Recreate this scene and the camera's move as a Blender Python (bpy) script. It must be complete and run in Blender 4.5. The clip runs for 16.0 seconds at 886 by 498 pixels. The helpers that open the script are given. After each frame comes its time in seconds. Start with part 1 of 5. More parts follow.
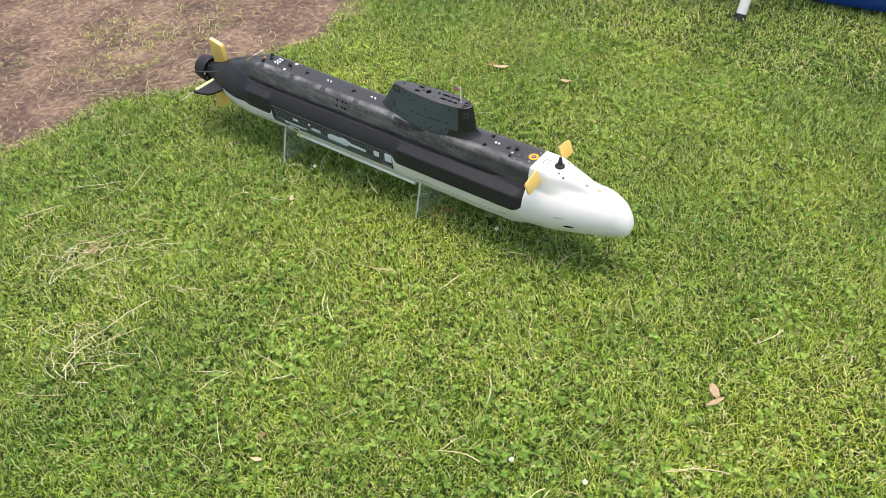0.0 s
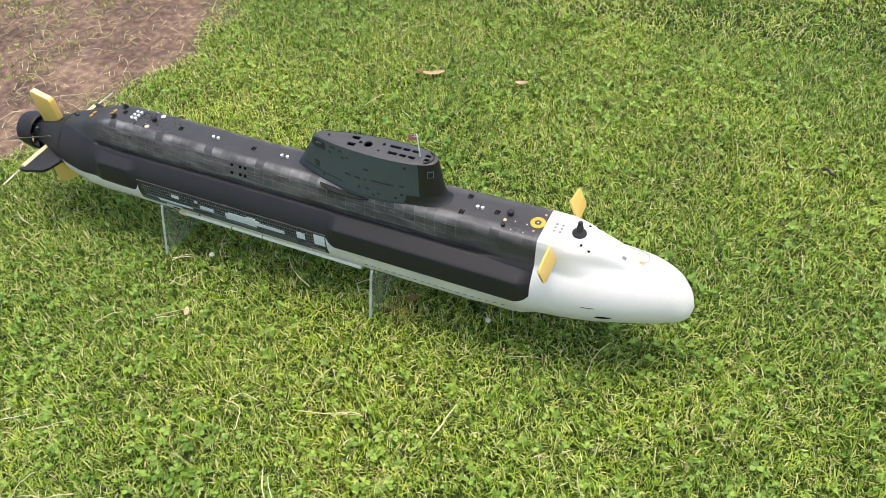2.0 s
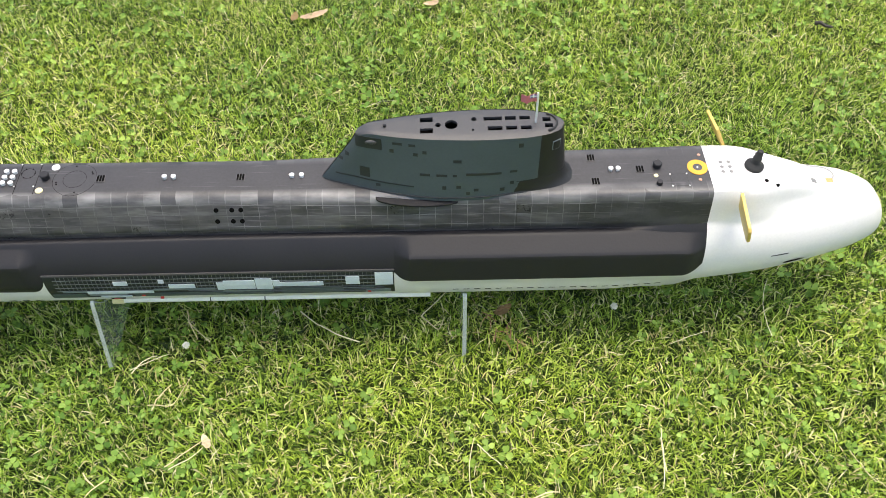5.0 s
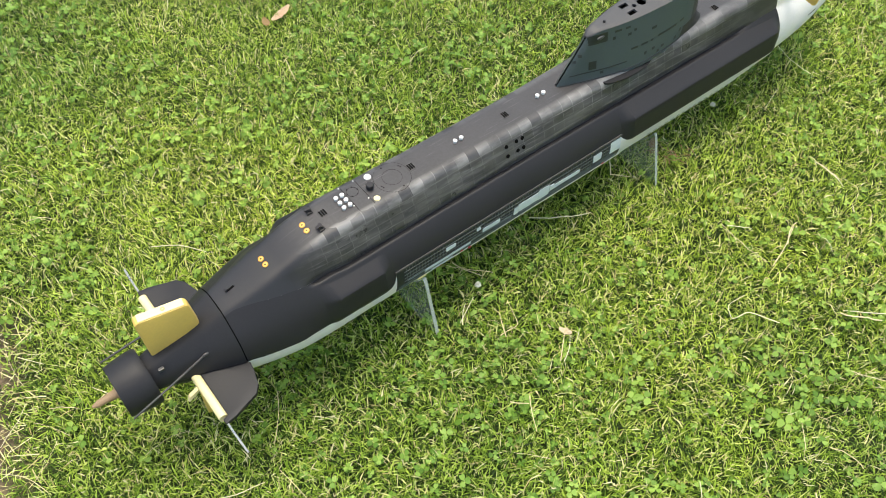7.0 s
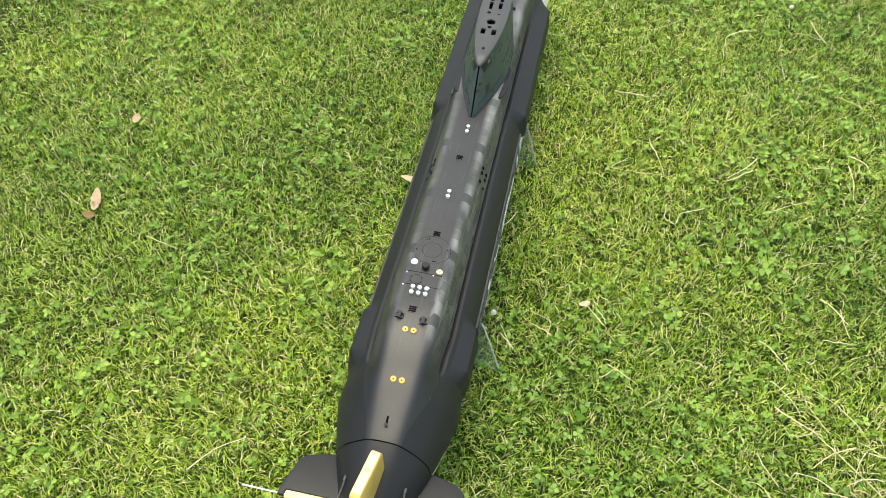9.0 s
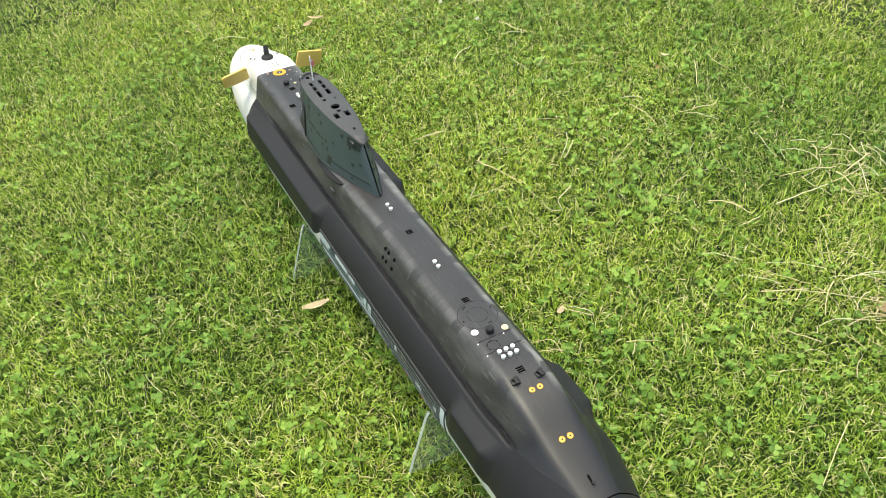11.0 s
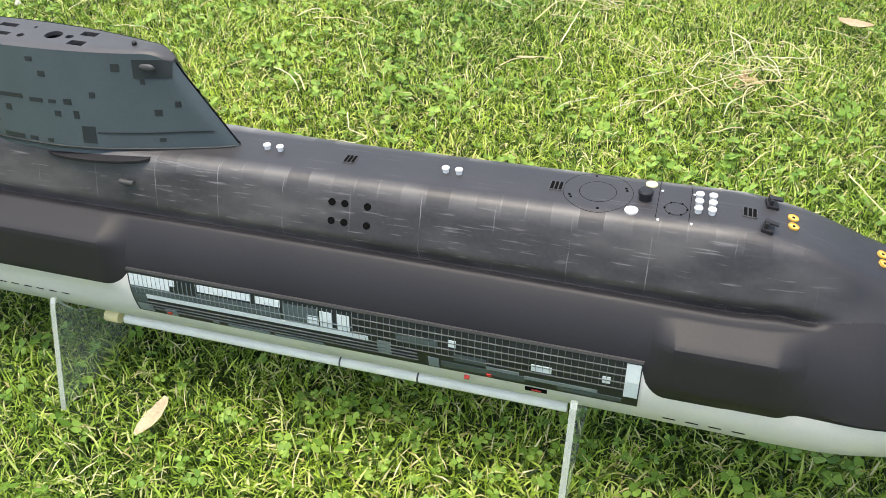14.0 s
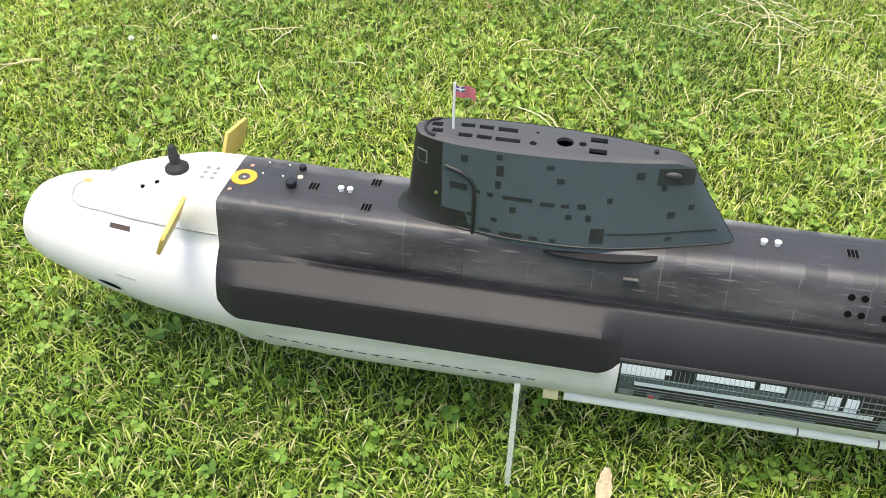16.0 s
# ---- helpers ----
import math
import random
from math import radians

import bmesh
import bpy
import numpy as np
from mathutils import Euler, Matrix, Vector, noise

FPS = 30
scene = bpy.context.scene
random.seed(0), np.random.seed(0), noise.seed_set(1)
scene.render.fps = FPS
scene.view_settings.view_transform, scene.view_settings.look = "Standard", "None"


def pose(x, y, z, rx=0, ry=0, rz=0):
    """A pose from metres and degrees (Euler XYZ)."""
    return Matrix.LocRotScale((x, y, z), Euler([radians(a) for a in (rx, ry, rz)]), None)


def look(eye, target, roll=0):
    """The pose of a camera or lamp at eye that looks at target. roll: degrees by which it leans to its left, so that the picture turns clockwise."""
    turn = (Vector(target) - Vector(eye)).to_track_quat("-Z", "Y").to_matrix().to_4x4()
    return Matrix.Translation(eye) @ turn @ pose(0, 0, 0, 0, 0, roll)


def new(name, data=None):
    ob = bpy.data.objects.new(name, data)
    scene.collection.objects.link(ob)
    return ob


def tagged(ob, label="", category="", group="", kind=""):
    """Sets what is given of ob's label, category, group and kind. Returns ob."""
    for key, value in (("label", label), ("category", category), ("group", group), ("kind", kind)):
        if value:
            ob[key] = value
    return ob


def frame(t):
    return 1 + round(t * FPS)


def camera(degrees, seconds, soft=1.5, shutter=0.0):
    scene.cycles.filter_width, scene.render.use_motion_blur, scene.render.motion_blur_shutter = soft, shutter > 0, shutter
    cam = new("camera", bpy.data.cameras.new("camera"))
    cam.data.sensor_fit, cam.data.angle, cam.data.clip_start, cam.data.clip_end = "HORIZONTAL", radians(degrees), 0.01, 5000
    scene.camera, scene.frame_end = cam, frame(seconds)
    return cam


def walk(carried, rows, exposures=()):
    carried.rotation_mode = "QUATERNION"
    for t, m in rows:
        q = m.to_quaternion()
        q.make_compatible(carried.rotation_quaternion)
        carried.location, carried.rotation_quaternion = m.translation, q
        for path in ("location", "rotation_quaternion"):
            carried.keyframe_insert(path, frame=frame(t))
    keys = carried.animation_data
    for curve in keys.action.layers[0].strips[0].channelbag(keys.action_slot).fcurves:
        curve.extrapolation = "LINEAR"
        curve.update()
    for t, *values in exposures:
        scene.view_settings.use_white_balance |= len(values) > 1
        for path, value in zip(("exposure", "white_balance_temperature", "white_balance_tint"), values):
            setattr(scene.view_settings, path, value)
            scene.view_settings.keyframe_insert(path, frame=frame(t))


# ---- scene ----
cam = camera(55.2, 16.0, soft=0.5)
PATH = [
    (0, (1.204, -1.535, 1.421), (0.248, -0.322, 0.151), -3.3),
    (0.5, (1.054, -1.428, 1.378), (0.134, -0.205, 0.09), -3.8),
    (1, (0.903, -1.308, 1.332), (0.028, -0.073, 0.025), -4.5),
    (1.5, (0.8, -1.178, 1.274), (-0.01, 0.079, -0.054), -5.2),
    (2, (0.69, -1.035, 1.204), (-0.036, 0.255, -0.141), -5.8),
    (2.5, (0.57, -0.936, 1.086), (-0.05, 0.391, -0.276), -6.2),
    (3, (0.454, -0.878, 0.975), (-0.05, 0.478, -0.406), -6.3),
    (3.2, (0.417, -0.872, 0.972), (-0.042, 0.495, -0.413), -6.3),
    (5.3, (-0.169, -0.789, 1.032), (-0.085, 0.499, -0.496), -1.7),
    (5.5, (-0.27, -0.793, 1.042), (-0.128, 0.477, -0.497), -1.6),
    (6, (-0.513, -0.789, 1.056), (-0.179, 0.412, -0.508), -0.9),
    (6.5, (-0.718, -0.743, 1.087), (-0.186, 0.366, -0.49), -1.3),
    (7, (-0.929, -0.695, 1.164), (-0.212, 0.28, -0.428), -2.2),
    (7.5, (-1.054, -0.584, 1.202), (-0.17, 0.203, -0.411), -3.7),
    (8, (-1.106, -0.489, 1.206), (-0.084, 0.145, -0.392), -2.7),
    (8.2, (-1.151, -0.445, 1.212), (-0.074, 0.126, -0.374), -2.2),
    (10.3, (-1.374, 0.225, 1.245), (0.029, -0.057, -0.153), -3.8),
    (10.5, (-1.349, 0.268, 1.263), (0.044, -0.111, -0.122), -4.4),
    (11, (-1.204, 0.358, 1.124), (0.134, -0.246, -0.234), -5.8),
    (11.5, (-1.084, 0.428, 1.02), (0.084, -0.492, -0.317), -5.9),
    (12, (-0.972, 0.456, 0.888), (-0.003, -0.706, -0.42), -6.2),
    (12.5, (-0.87, 0.467, 0.77), (-0.066, -0.833, -0.52), -4.5),
    (13, (-0.755, 0.495, 0.672), (-0.127, -0.893, -0.624), -2.6),
    (13.5, (-0.661, 0.515, 0.651), (-0.156, -0.923, -0.645), -1.5),
    (14, (-0.547, 0.552, 0.671), (-0.089, -0.901, -0.624), -1.2),
    (14.5, (-0.412, 0.606, 0.71), (0.037, -0.841, -0.595), -0.9),
    (15, (-0.323, 0.613, 0.739), (0.104, -0.828, -0.58), -0.6),
    (15.5, (-0.181, 0.593, 0.758), (0.208, -0.838, -0.584), -0.3),
    (16, (-0.035, 0.63, 0.789), (0.25, -0.804, -0.575), 0.9),
]
walk(cam, [(t, look(e, g, r)) for t, e, g, r in PATH], exposures=((0, 1.04, 7050, 8), (3.2, 1.12, 7050, 7), (5.5, 1.25, 7100, 7), (8.2, 1.17, 7300, -2), (10.3, 1.17, 7450, -4), (12.5, 1.28, 7250, 2), (14, 1.45, 7050, 6), (16, 1.33, 7050, 6)))

# ---- sky, sun, exposure ----
world = bpy.data.worlds.new("overcast_sky")
scene.world = world
world.use_nodes = True
wn = world.node_tree
sky = wn.nodes.new("ShaderNodeTexSky")
sky.sky_type = "NISHITA"
sky.sun_disc = False
sky.sun_elevation = radians(83)
sky.sun_rotation = radians(51)
sky.air_density = 1.0
sky.dust_density = 4.0
sky.ozone_density = 0.6
wn.links.new(sky.outputs[0], wn.nodes["Background"].inputs[0])
wn.nodes["Background"].inputs[1].default_value = 0.15
sun_data = bpy.data.lights.new("sun", "SUN")
sun_data.energy = 0.75
sun_data.angle = radians(26)
sun_data.color = (1.0, 0.975, 0.94)
sun = new("sun", sun_data)
sun.matrix_world = look((0.30, 0.24, 2.6), (0, 0, 0))


# ---- materials ----
def material(name, color, rough=0.5, metal=0.0, mottle=0.15, scale=40.0, fine=400.0, bump=0.0, coat=0.0):
    """Plain surface with two scales of variation in colour and roughness, and a fine bump."""
    m = bpy.data.materials.new(name)
    m.use_nodes = True
    nt, b = m.node_tree, m.node_tree.nodes["Principled BSDF"]
    co = nt.nodes.new("ShaderNodeTexCoord")
    big, small = nt.nodes.new("ShaderNodeTexNoise"), nt.nodes.new("ShaderNodeTexNoise")
    big.inputs["Scale"].default_value, small.inputs["Scale"].default_value = scale, fine
    big.inputs["Detail"].default_value, small.inputs["Detail"].default_value = 5, 3
    add = nt.nodes.new("ShaderNodeMath")
    add.operation = "ADD"
    for n in (big, small):
        nt.links.new(co.outputs["Object"], n.inputs["Vector"])
    nt.links.new(big.outputs["Fac"], add.inputs[0])
    nt.links.new(small.outputs["Fac"], add.inputs[1])
    ramp = nt.nodes.new("ShaderNodeMapRange")
    ramp.inputs["From Min"].default_value, ramp.inputs["From Max"].default_value = 0.6, 1.4
    ramp.inputs["To Min"].default_value, ramp.inputs["To Max"].default_value = 1 - mottle, 1 + mottle
    nt.links.new(add.outputs[0], ramp.inputs["Value"])
    mul = nt.nodes.new("ShaderNodeVectorMath")
    mul.operation = "SCALE"
    mul.inputs[0].default_value = color[:3]
    nt.links.new(ramp.outputs[0], mul.inputs["Scale"])
    nt.links.new(mul.outputs[0], b.inputs["Base Color"])
    rr = nt.nodes.new("ShaderNodeMapRange")
    rr.inputs["From Min"].default_value, rr.inputs["From Max"].default_value = 0.6, 1.4
    rr.inputs["To Min"].default_value, rr.inputs["To Max"].default_value = max(0.03, rough - 0.07), min(1, rough + 0.07)
    nt.links.new(add.outputs[0], rr.inputs["Value"])
    nt.links.new(rr.outputs[0], b.inputs["Roughness"])
    b.inputs["Metallic"].default_value = metal
    b.inputs["Coat Weight"].default_value = coat
    if bump:
        bp = nt.nodes.new("ShaderNodeBump")
        bp.inputs["Strength"].default_value, bp.inputs["Distance"].default_value = bump, 0.001
        nt.links.new(small.outputs["Fac"], bp.inputs["Height"])
        nt.links.new(bp.outputs[0], b.inputs["Normal"])
    return m


def tiled_black(name, color, line):
    """Black paint: tile joints rubbed grey on starboard, long joints and short scuffs on port, worn deck edges."""
    m = material(name, color, 0.46, 0, 0.28, 18, 260, 0.12)
    nt, b = m.node_tree, m.node_tree.nodes["Principled BSDF"]
    co, sep = nt.nodes.new("ShaderNodeTexCoord"), nt.nodes.new("ShaderNodeSeparateXYZ")
    nt.links.new(co.outputs["Object"], sep.inputs[0])

    def math_node(op, a, c):
        n = nt.nodes.new("ShaderNodeMath")
        n.operation = op
        for i, v in enumerate((a, c)):
            if isinstance(v, (int, float)):
                n.inputs[i].default_value = v
            else:
                nt.links.new(v, n.inputs[i])
        return n.outputs[0]

    def span(src, f0, f1, t0=0.0, t1=1.0):
        n = nt.nodes.new("ShaderNodeMapRange")
        n.inputs["From Min"].default_value, n.inputs["From Max"].default_value = f0, f1
        n.inputs["To Min"].default_value, n.inputs["To Max"].default_value = t0, t1
        nt.links.new(src, n.inputs["Value"])
        return n.outputs[0]

    def grain(scale, detail, stretch):
        v, n = nt.nodes.new("ShaderNodeVectorMath"), nt.nodes.new("ShaderNodeTexNoise")
        v.operation, v.inputs[1].default_value = "MULTIPLY", stretch
        n.inputs["Scale"].default_value, n.inputs["Detail"].default_value = scale, detail
        nt.links.new(co.outputs["Object"], v.inputs[0])
        nt.links.new(v.outputs[0], n.inputs["Vector"])
        return n.outputs["Fac"]

    def tiles(width, height, joint, soft, offset, tint):
        wob = math_node("MULTIPLY_ADD", grain(34, 2, (1, 1, 1)), 0.003)
        nt.links.new(sep.outputs["Z"], wob.node.inputs[2])
        wox = math_node("MULTIPLY_ADD", grain(60, 2, (1, 1, 1)), 0.0022)
        nt.links.new(sep.outputs["X"], wox.node.inputs[2])
        com, t = nt.nodes.new("ShaderNodeCombineXYZ"), nt.nodes.new("ShaderNodeTexBrick")
        nt.links.new(wox, com.inputs["X"])
        nt.links.new(wob, com.inputs["Y"])
        nt.links.new(com.outputs[0], t.inputs["Vector"])
        t.offset, t.offset_frequency = offset, 2
        for k, v in (("Scale", 1.0), ("Brick Width", width), ("Row Height", height), ("Mortar Size", joint), ("Mortar Smooth", soft)):
            t.inputs[k].default_value = v
        t.inputs["Color1"].default_value, t.inputs["Color2"].default_value = (0, 0, 0, 1), (tint, tint, tint, 1)
        t.inputs["Mortar"].default_value = (1, 1, 1, 1)
        return t.outputs["Color"]

    def lay(under, over, factor):
        n = nt.nodes.new("ShaderNodeMix")
        n.data_type = "RGBA"
        nt.links.new(factor, n.inputs["Factor"])
        nt.links.new(under, n.inputs["A"])
        n.inputs["B"].default_value = (*over, 1)
        return n.outputs["Result"]

    wear = grain(26, 6, (0.7, 1, 2.6))
    side = span(math_node("ABSOLUTE", sep.outputs["Y"], 0.0), 0.032, 0.038)
    starboard, port = span(sep.outputs["Y"], 0.01, -0.01), span(sep.outputs["Y"], -0.01, 0.01)
    run = math_node("MULTIPLY", span(sep.outputs["X"], 0.25, 0.10), span(sep.outputs["X"], -0.70, -0.62))
    high = span(sep.outputs["Z"], -0.055, -0.004, 0.55, 1.0)
    fresh = span(sep.outputs["X"], -0.34, -0.28)
    # starboard: a square lattice forward, staggered blurred tiles aft
    lattice = math_node("MULTIPLY", tiles(0.0205, 0.0140, 0.00055, 0.5, 0.0, 0.20), fresh)
    staggered = math_node("MULTIPLY", tiles(0.0215, 0.0125, 0.0008, 1.0, 0.06, 0.34), math_node("SUBTRACT", 1.0, fresh))
    lines = math_node("MULTIPLY", math_node("MAXIMUM", lattice, math_node("MULTIPLY", staggered, 0.62)), span(wear, 0.34, 0.66, 0.05, 0.80))
    lines = math_node("MULTIPLY", math_node("MULTIPLY", lines, high), math_node("MULTIPLY", math_node("MULTIPLY", side, run), starboard))
    base = lay(b.inputs["Base Color"].links[0].from_socket, line, lines)
    # port: soft upright joints far apart
    ups = math_node("MULTIPLY", tiles(0.0610, 9.0, 0.0006, 0.8, 0.0, 0.0), span(grain(22, 3, (1, 1, 1.6)), 0.42, 0.66, 0.0, 0.75))
    ups = math_node("MULTIPLY", math_node("MULTIPLY", ups, high), math_node("MULTIPLY", math_node("MULTIPLY", side, run), port))
    base = lay(base, line, ups)
    # long smears rubbed along the starboard tiles
    smear = math_node("MULTIPLY", span(grain(1.0, 4, (22, 30, 150)), 0.50, 0.78, 0.0, 0.34), math_node("MULTIPLY", math_node("MULTIPLY", side, run), starboard))
    base = lay(base, line, math_node("MULTIPLY", smear, high))
    # short pale scuffs along both sides, and cloudy rubbing
    scuff = math_node("MULTIPLY", span(grain(1.0, 3, (34, 40, 420)), 0.60, 0.80, 0.0, 0.60), side)
    base = lay(base, line, math_node("MULTIPLY", scuff, span(sep.outputs["Y"], -0.01, 0.01, 0.5, 1.0)))
    base = lay(base, (0.13, 0.127, 0.127), math_node("MULTIPLY", span(grain(11, 6, (1, 1, 2.6)), 0.44, 0.68, 0.0, 0.50), side))
    # paint rubbed thin along the rounded deck edges abaft and beside the sail
    edge = math_node("MULTIPLY", span(math_node("ABSOLUTE", sep.outputs["Y"], 0.0), 0.021, 0.030), span(sep.outputs["Z"], -0.016, -0.008))
    edge = math_node("MULTIPLY", math_node("MULTIPLY", edge, span(sep.outputs["Y"], -0.01, 0.01, 1.0, 0.28)), math_node("MULTIPLY", span(sep.outputs["X"], 0.20, 0.0, 0.35, 1.0), span(wear, 0.30, 0.60, 0.10, 0.90)))
    edge = math_node("MULTIPLY", edge, span(tiles(0.0205, 0.0132, 0.0008, 0.5, 0.02, 1.0), 0.15, 0.75, 0.12, 1.0))
    base = lay(base, (0.30, 0.298, 0.295), edge)
    streak = math_node("MULTIPLY", span(grain(1.0, 3, (16, 420, 1)), 0.62, 0.80, 0.0, 0.20), span(math_node("ABSOLUTE", sep.outputs["Y"], 0.0), 0.034, 0.026))
    base = lay(base, line, streak)
    own = math_node("MULTIPLY", math_node("MULTIPLY", side, run), starboard)
    sheen = math_node("MULTIPLY", math_node("SUBTRACT", tiles(0.0205, 0.0132, 0.0006, 0.3, 0.02, 1.0), 0.45), math_node("MULTIPLY", own, 0.40))
    rough = math_node("ADD", b.inputs["Roughness"].links[0].from_socket, sheen)
    nt.links.new(rough, b.inputs["Roughness"])
    # plain paint on the tail
    base = lay(base, (0.0172, 0.0170, 0.0200), span(sep.outputs["X"], -0.655, -0.700))
    nt.links.new(base, b.inputs["Base Color"])
    return m


def clear_plastic(name, rough=0.06):
    m = material(name, (0.86, 0.86, 0.79), rough, 0, 0.08, 60, 500)
    b = m.node_tree.nodes["Principled BSDF"]
    b.inputs["Transmission Weight"].default_value = 0.0
    b.inputs["IOR"].default_value = 1.4
    return m


def clear_sheet(name, haze0=0.06, haze1=0.15):
    """Clear cast sheet: seen through, with a little haze and a glossy face."""
    m = bpy.data.materials.new(name)
    m.use_nodes = True
    nt = m.node_tree
    nt.nodes.remove(nt.nodes["Principled BSDF"])
    tr, gl, df, m1, m2 = (nt.nodes.new(k) for k in ("ShaderNodeBsdfTransparent", "ShaderNodeBsdfGlossy", "ShaderNodeBsdfDiffuse", "ShaderNodeMixShader", "ShaderNodeMixShader"))
    tr.inputs[0].default_value = (0.93, 0.96, 0.93, 1)
    df.inputs[0].default_value = (0.7, 0.74, 0.70, 1)
    gl.inputs["Roughness"].default_value = 0.08
    noise_t, mr = nt.nodes.new("ShaderNodeTexNoise"), nt.nodes.new("ShaderNodeMapRange")
    noise_t.inputs["Scale"].default_value, noise_t.inputs["Detail"].default_value = 90, 6
    mr.inputs["From Min"].default_value, mr.inputs["From Max"].default_value = 0.35, 0.75
    mr.inputs["To Min"].default_value, mr.inputs["To Max"].default_value = haze0, haze1
    nt.links.new(noise_t.outputs["Fac"], mr.inputs["Value"])
    nt.links.new(mr.outputs[0], m1.inputs[0])
    nt.links.new(tr.outputs[0], m1.inputs[1])
    nt.links.new(df.outputs[0], m1.inputs[2])
    m2.inputs[0].default_value = 0.05
    nt.links.new(m1.outputs[0], m2.inputs[1])
    nt.links.new(gl.outputs[0], m2.inputs[2])
    nt.links.new(m2.outputs[0], nt.nodes["Material Output"].inputs[0])
    return m


def leaf_material(name, colors, translucent=0.27, rough=0.55, shine=0.22):
    """Thin leaves: a random colour for each, mottled, lit from both sides."""
    m = bpy.data.materials.new(name)
    m.use_nodes = True
    nt, b = m.node_tree, m.node_tree.nodes["Principled BSDF"]
    geo, ramp = nt.nodes.new("ShaderNodeNewGeometry"), nt.nodes.new("ShaderNodeValToRGB")
    e = ramp.color_ramp.elements
    while len(e) < len(colors):
        e.new(0.5)
    for i, (at, c) in enumerate(colors):
        e[i].position, e[i].color = at, (*c, 1)
    nt.links.new(geo.outputs["Random Per Island"], ramp.inputs[0])
    co, big = nt.nodes.new("ShaderNodeTexCoord"), nt.nodes.new("ShaderNodeTexNoise")
    big.inputs["Scale"].default_value, big.inputs["Detail"].default_value = 5.5, 5
    nt.links.new(co.outputs["Object"], big.inputs["Vector"])
    hsv, mr = nt.nodes.new("ShaderNodeHueSaturation"), nt.nodes.new("ShaderNodeMapRange")
    mr.inputs["From Min"].default_value, mr.inputs["From Max"].default_value = 0.3, 0.7
    mr.inputs["To Min"].default_value, mr.inputs["To Max"].default_value = 0.93, 1.08
    nt.links.new(big.outputs["Fac"], mr.inputs["Value"])
    # broad paler and deeper areas of the lawn
    wide, wr, both = nt.nodes.new("ShaderNodeTexNoise"), nt.nodes.new("ShaderNodeMapRange"), nt.nodes.new("ShaderNodeMath")
    wide.inputs["Scale"].default_value, wide.inputs["Detail"].default_value = 1.3, 3
    nt.links.new(co.outputs["Object"], wide.inputs["Vector"])
    wr.inputs["From Min"].default_value, wr.inputs["From Max"].default_value = 0.35, 0.65
    wr.inputs["To Min"].default_value, wr.inputs["To Max"].default_value = 0.86, 1.18
    nt.links.new(wide.outputs["Fac"], wr.inputs["Value"])
    both.operation = "MULTIPLY"
    nt.links.new(mr.outputs[0], both.inputs[0])
    nt.links.new(wr.outputs[0], both.inputs[1])
    nt.links.new(both.outputs[0], hsv.inputs["Value"])
    hue = nt.nodes.new("ShaderNodeMapRange")
    hue.inputs["From Min"].default_value, hue.inputs["From Max"].default_value = 0.3, 0.7
    hue.inputs["To Min"].default_value, hue.inputs["To Max"].default_value = 0.516, 0.484
    nt.links.new(wide.outputs["Fac"], hue.inputs["Value"])
    nt.links.new(hue.outputs[0], hsv.inputs["Hue"])
    nt.links.new(ramp.outputs[0], hsv.inputs["Color"])
    nt.links.new(hsv.outputs[0], b.inputs["Base Color"])
    b.inputs["Roughness"].default_value = rough
    b.inputs["Specular IOR Level"].default_value = shine
    tr, mix = nt.nodes.new("ShaderNodeBsdfTranslucent"), nt.nodes.new("ShaderNodeMixShader")
    nt.links.new(hsv.outputs[0], tr.inputs["Color"])
    mix.inputs[0].default_value = translucent
    nt.links.new(b.outputs[0], mix.inputs[1])
    nt.links.new(tr.outputs[0], mix.inputs[2])
    nt.links.new(mix.outputs[0], nt.nodes["Material Output"].inputs[0])
    return m


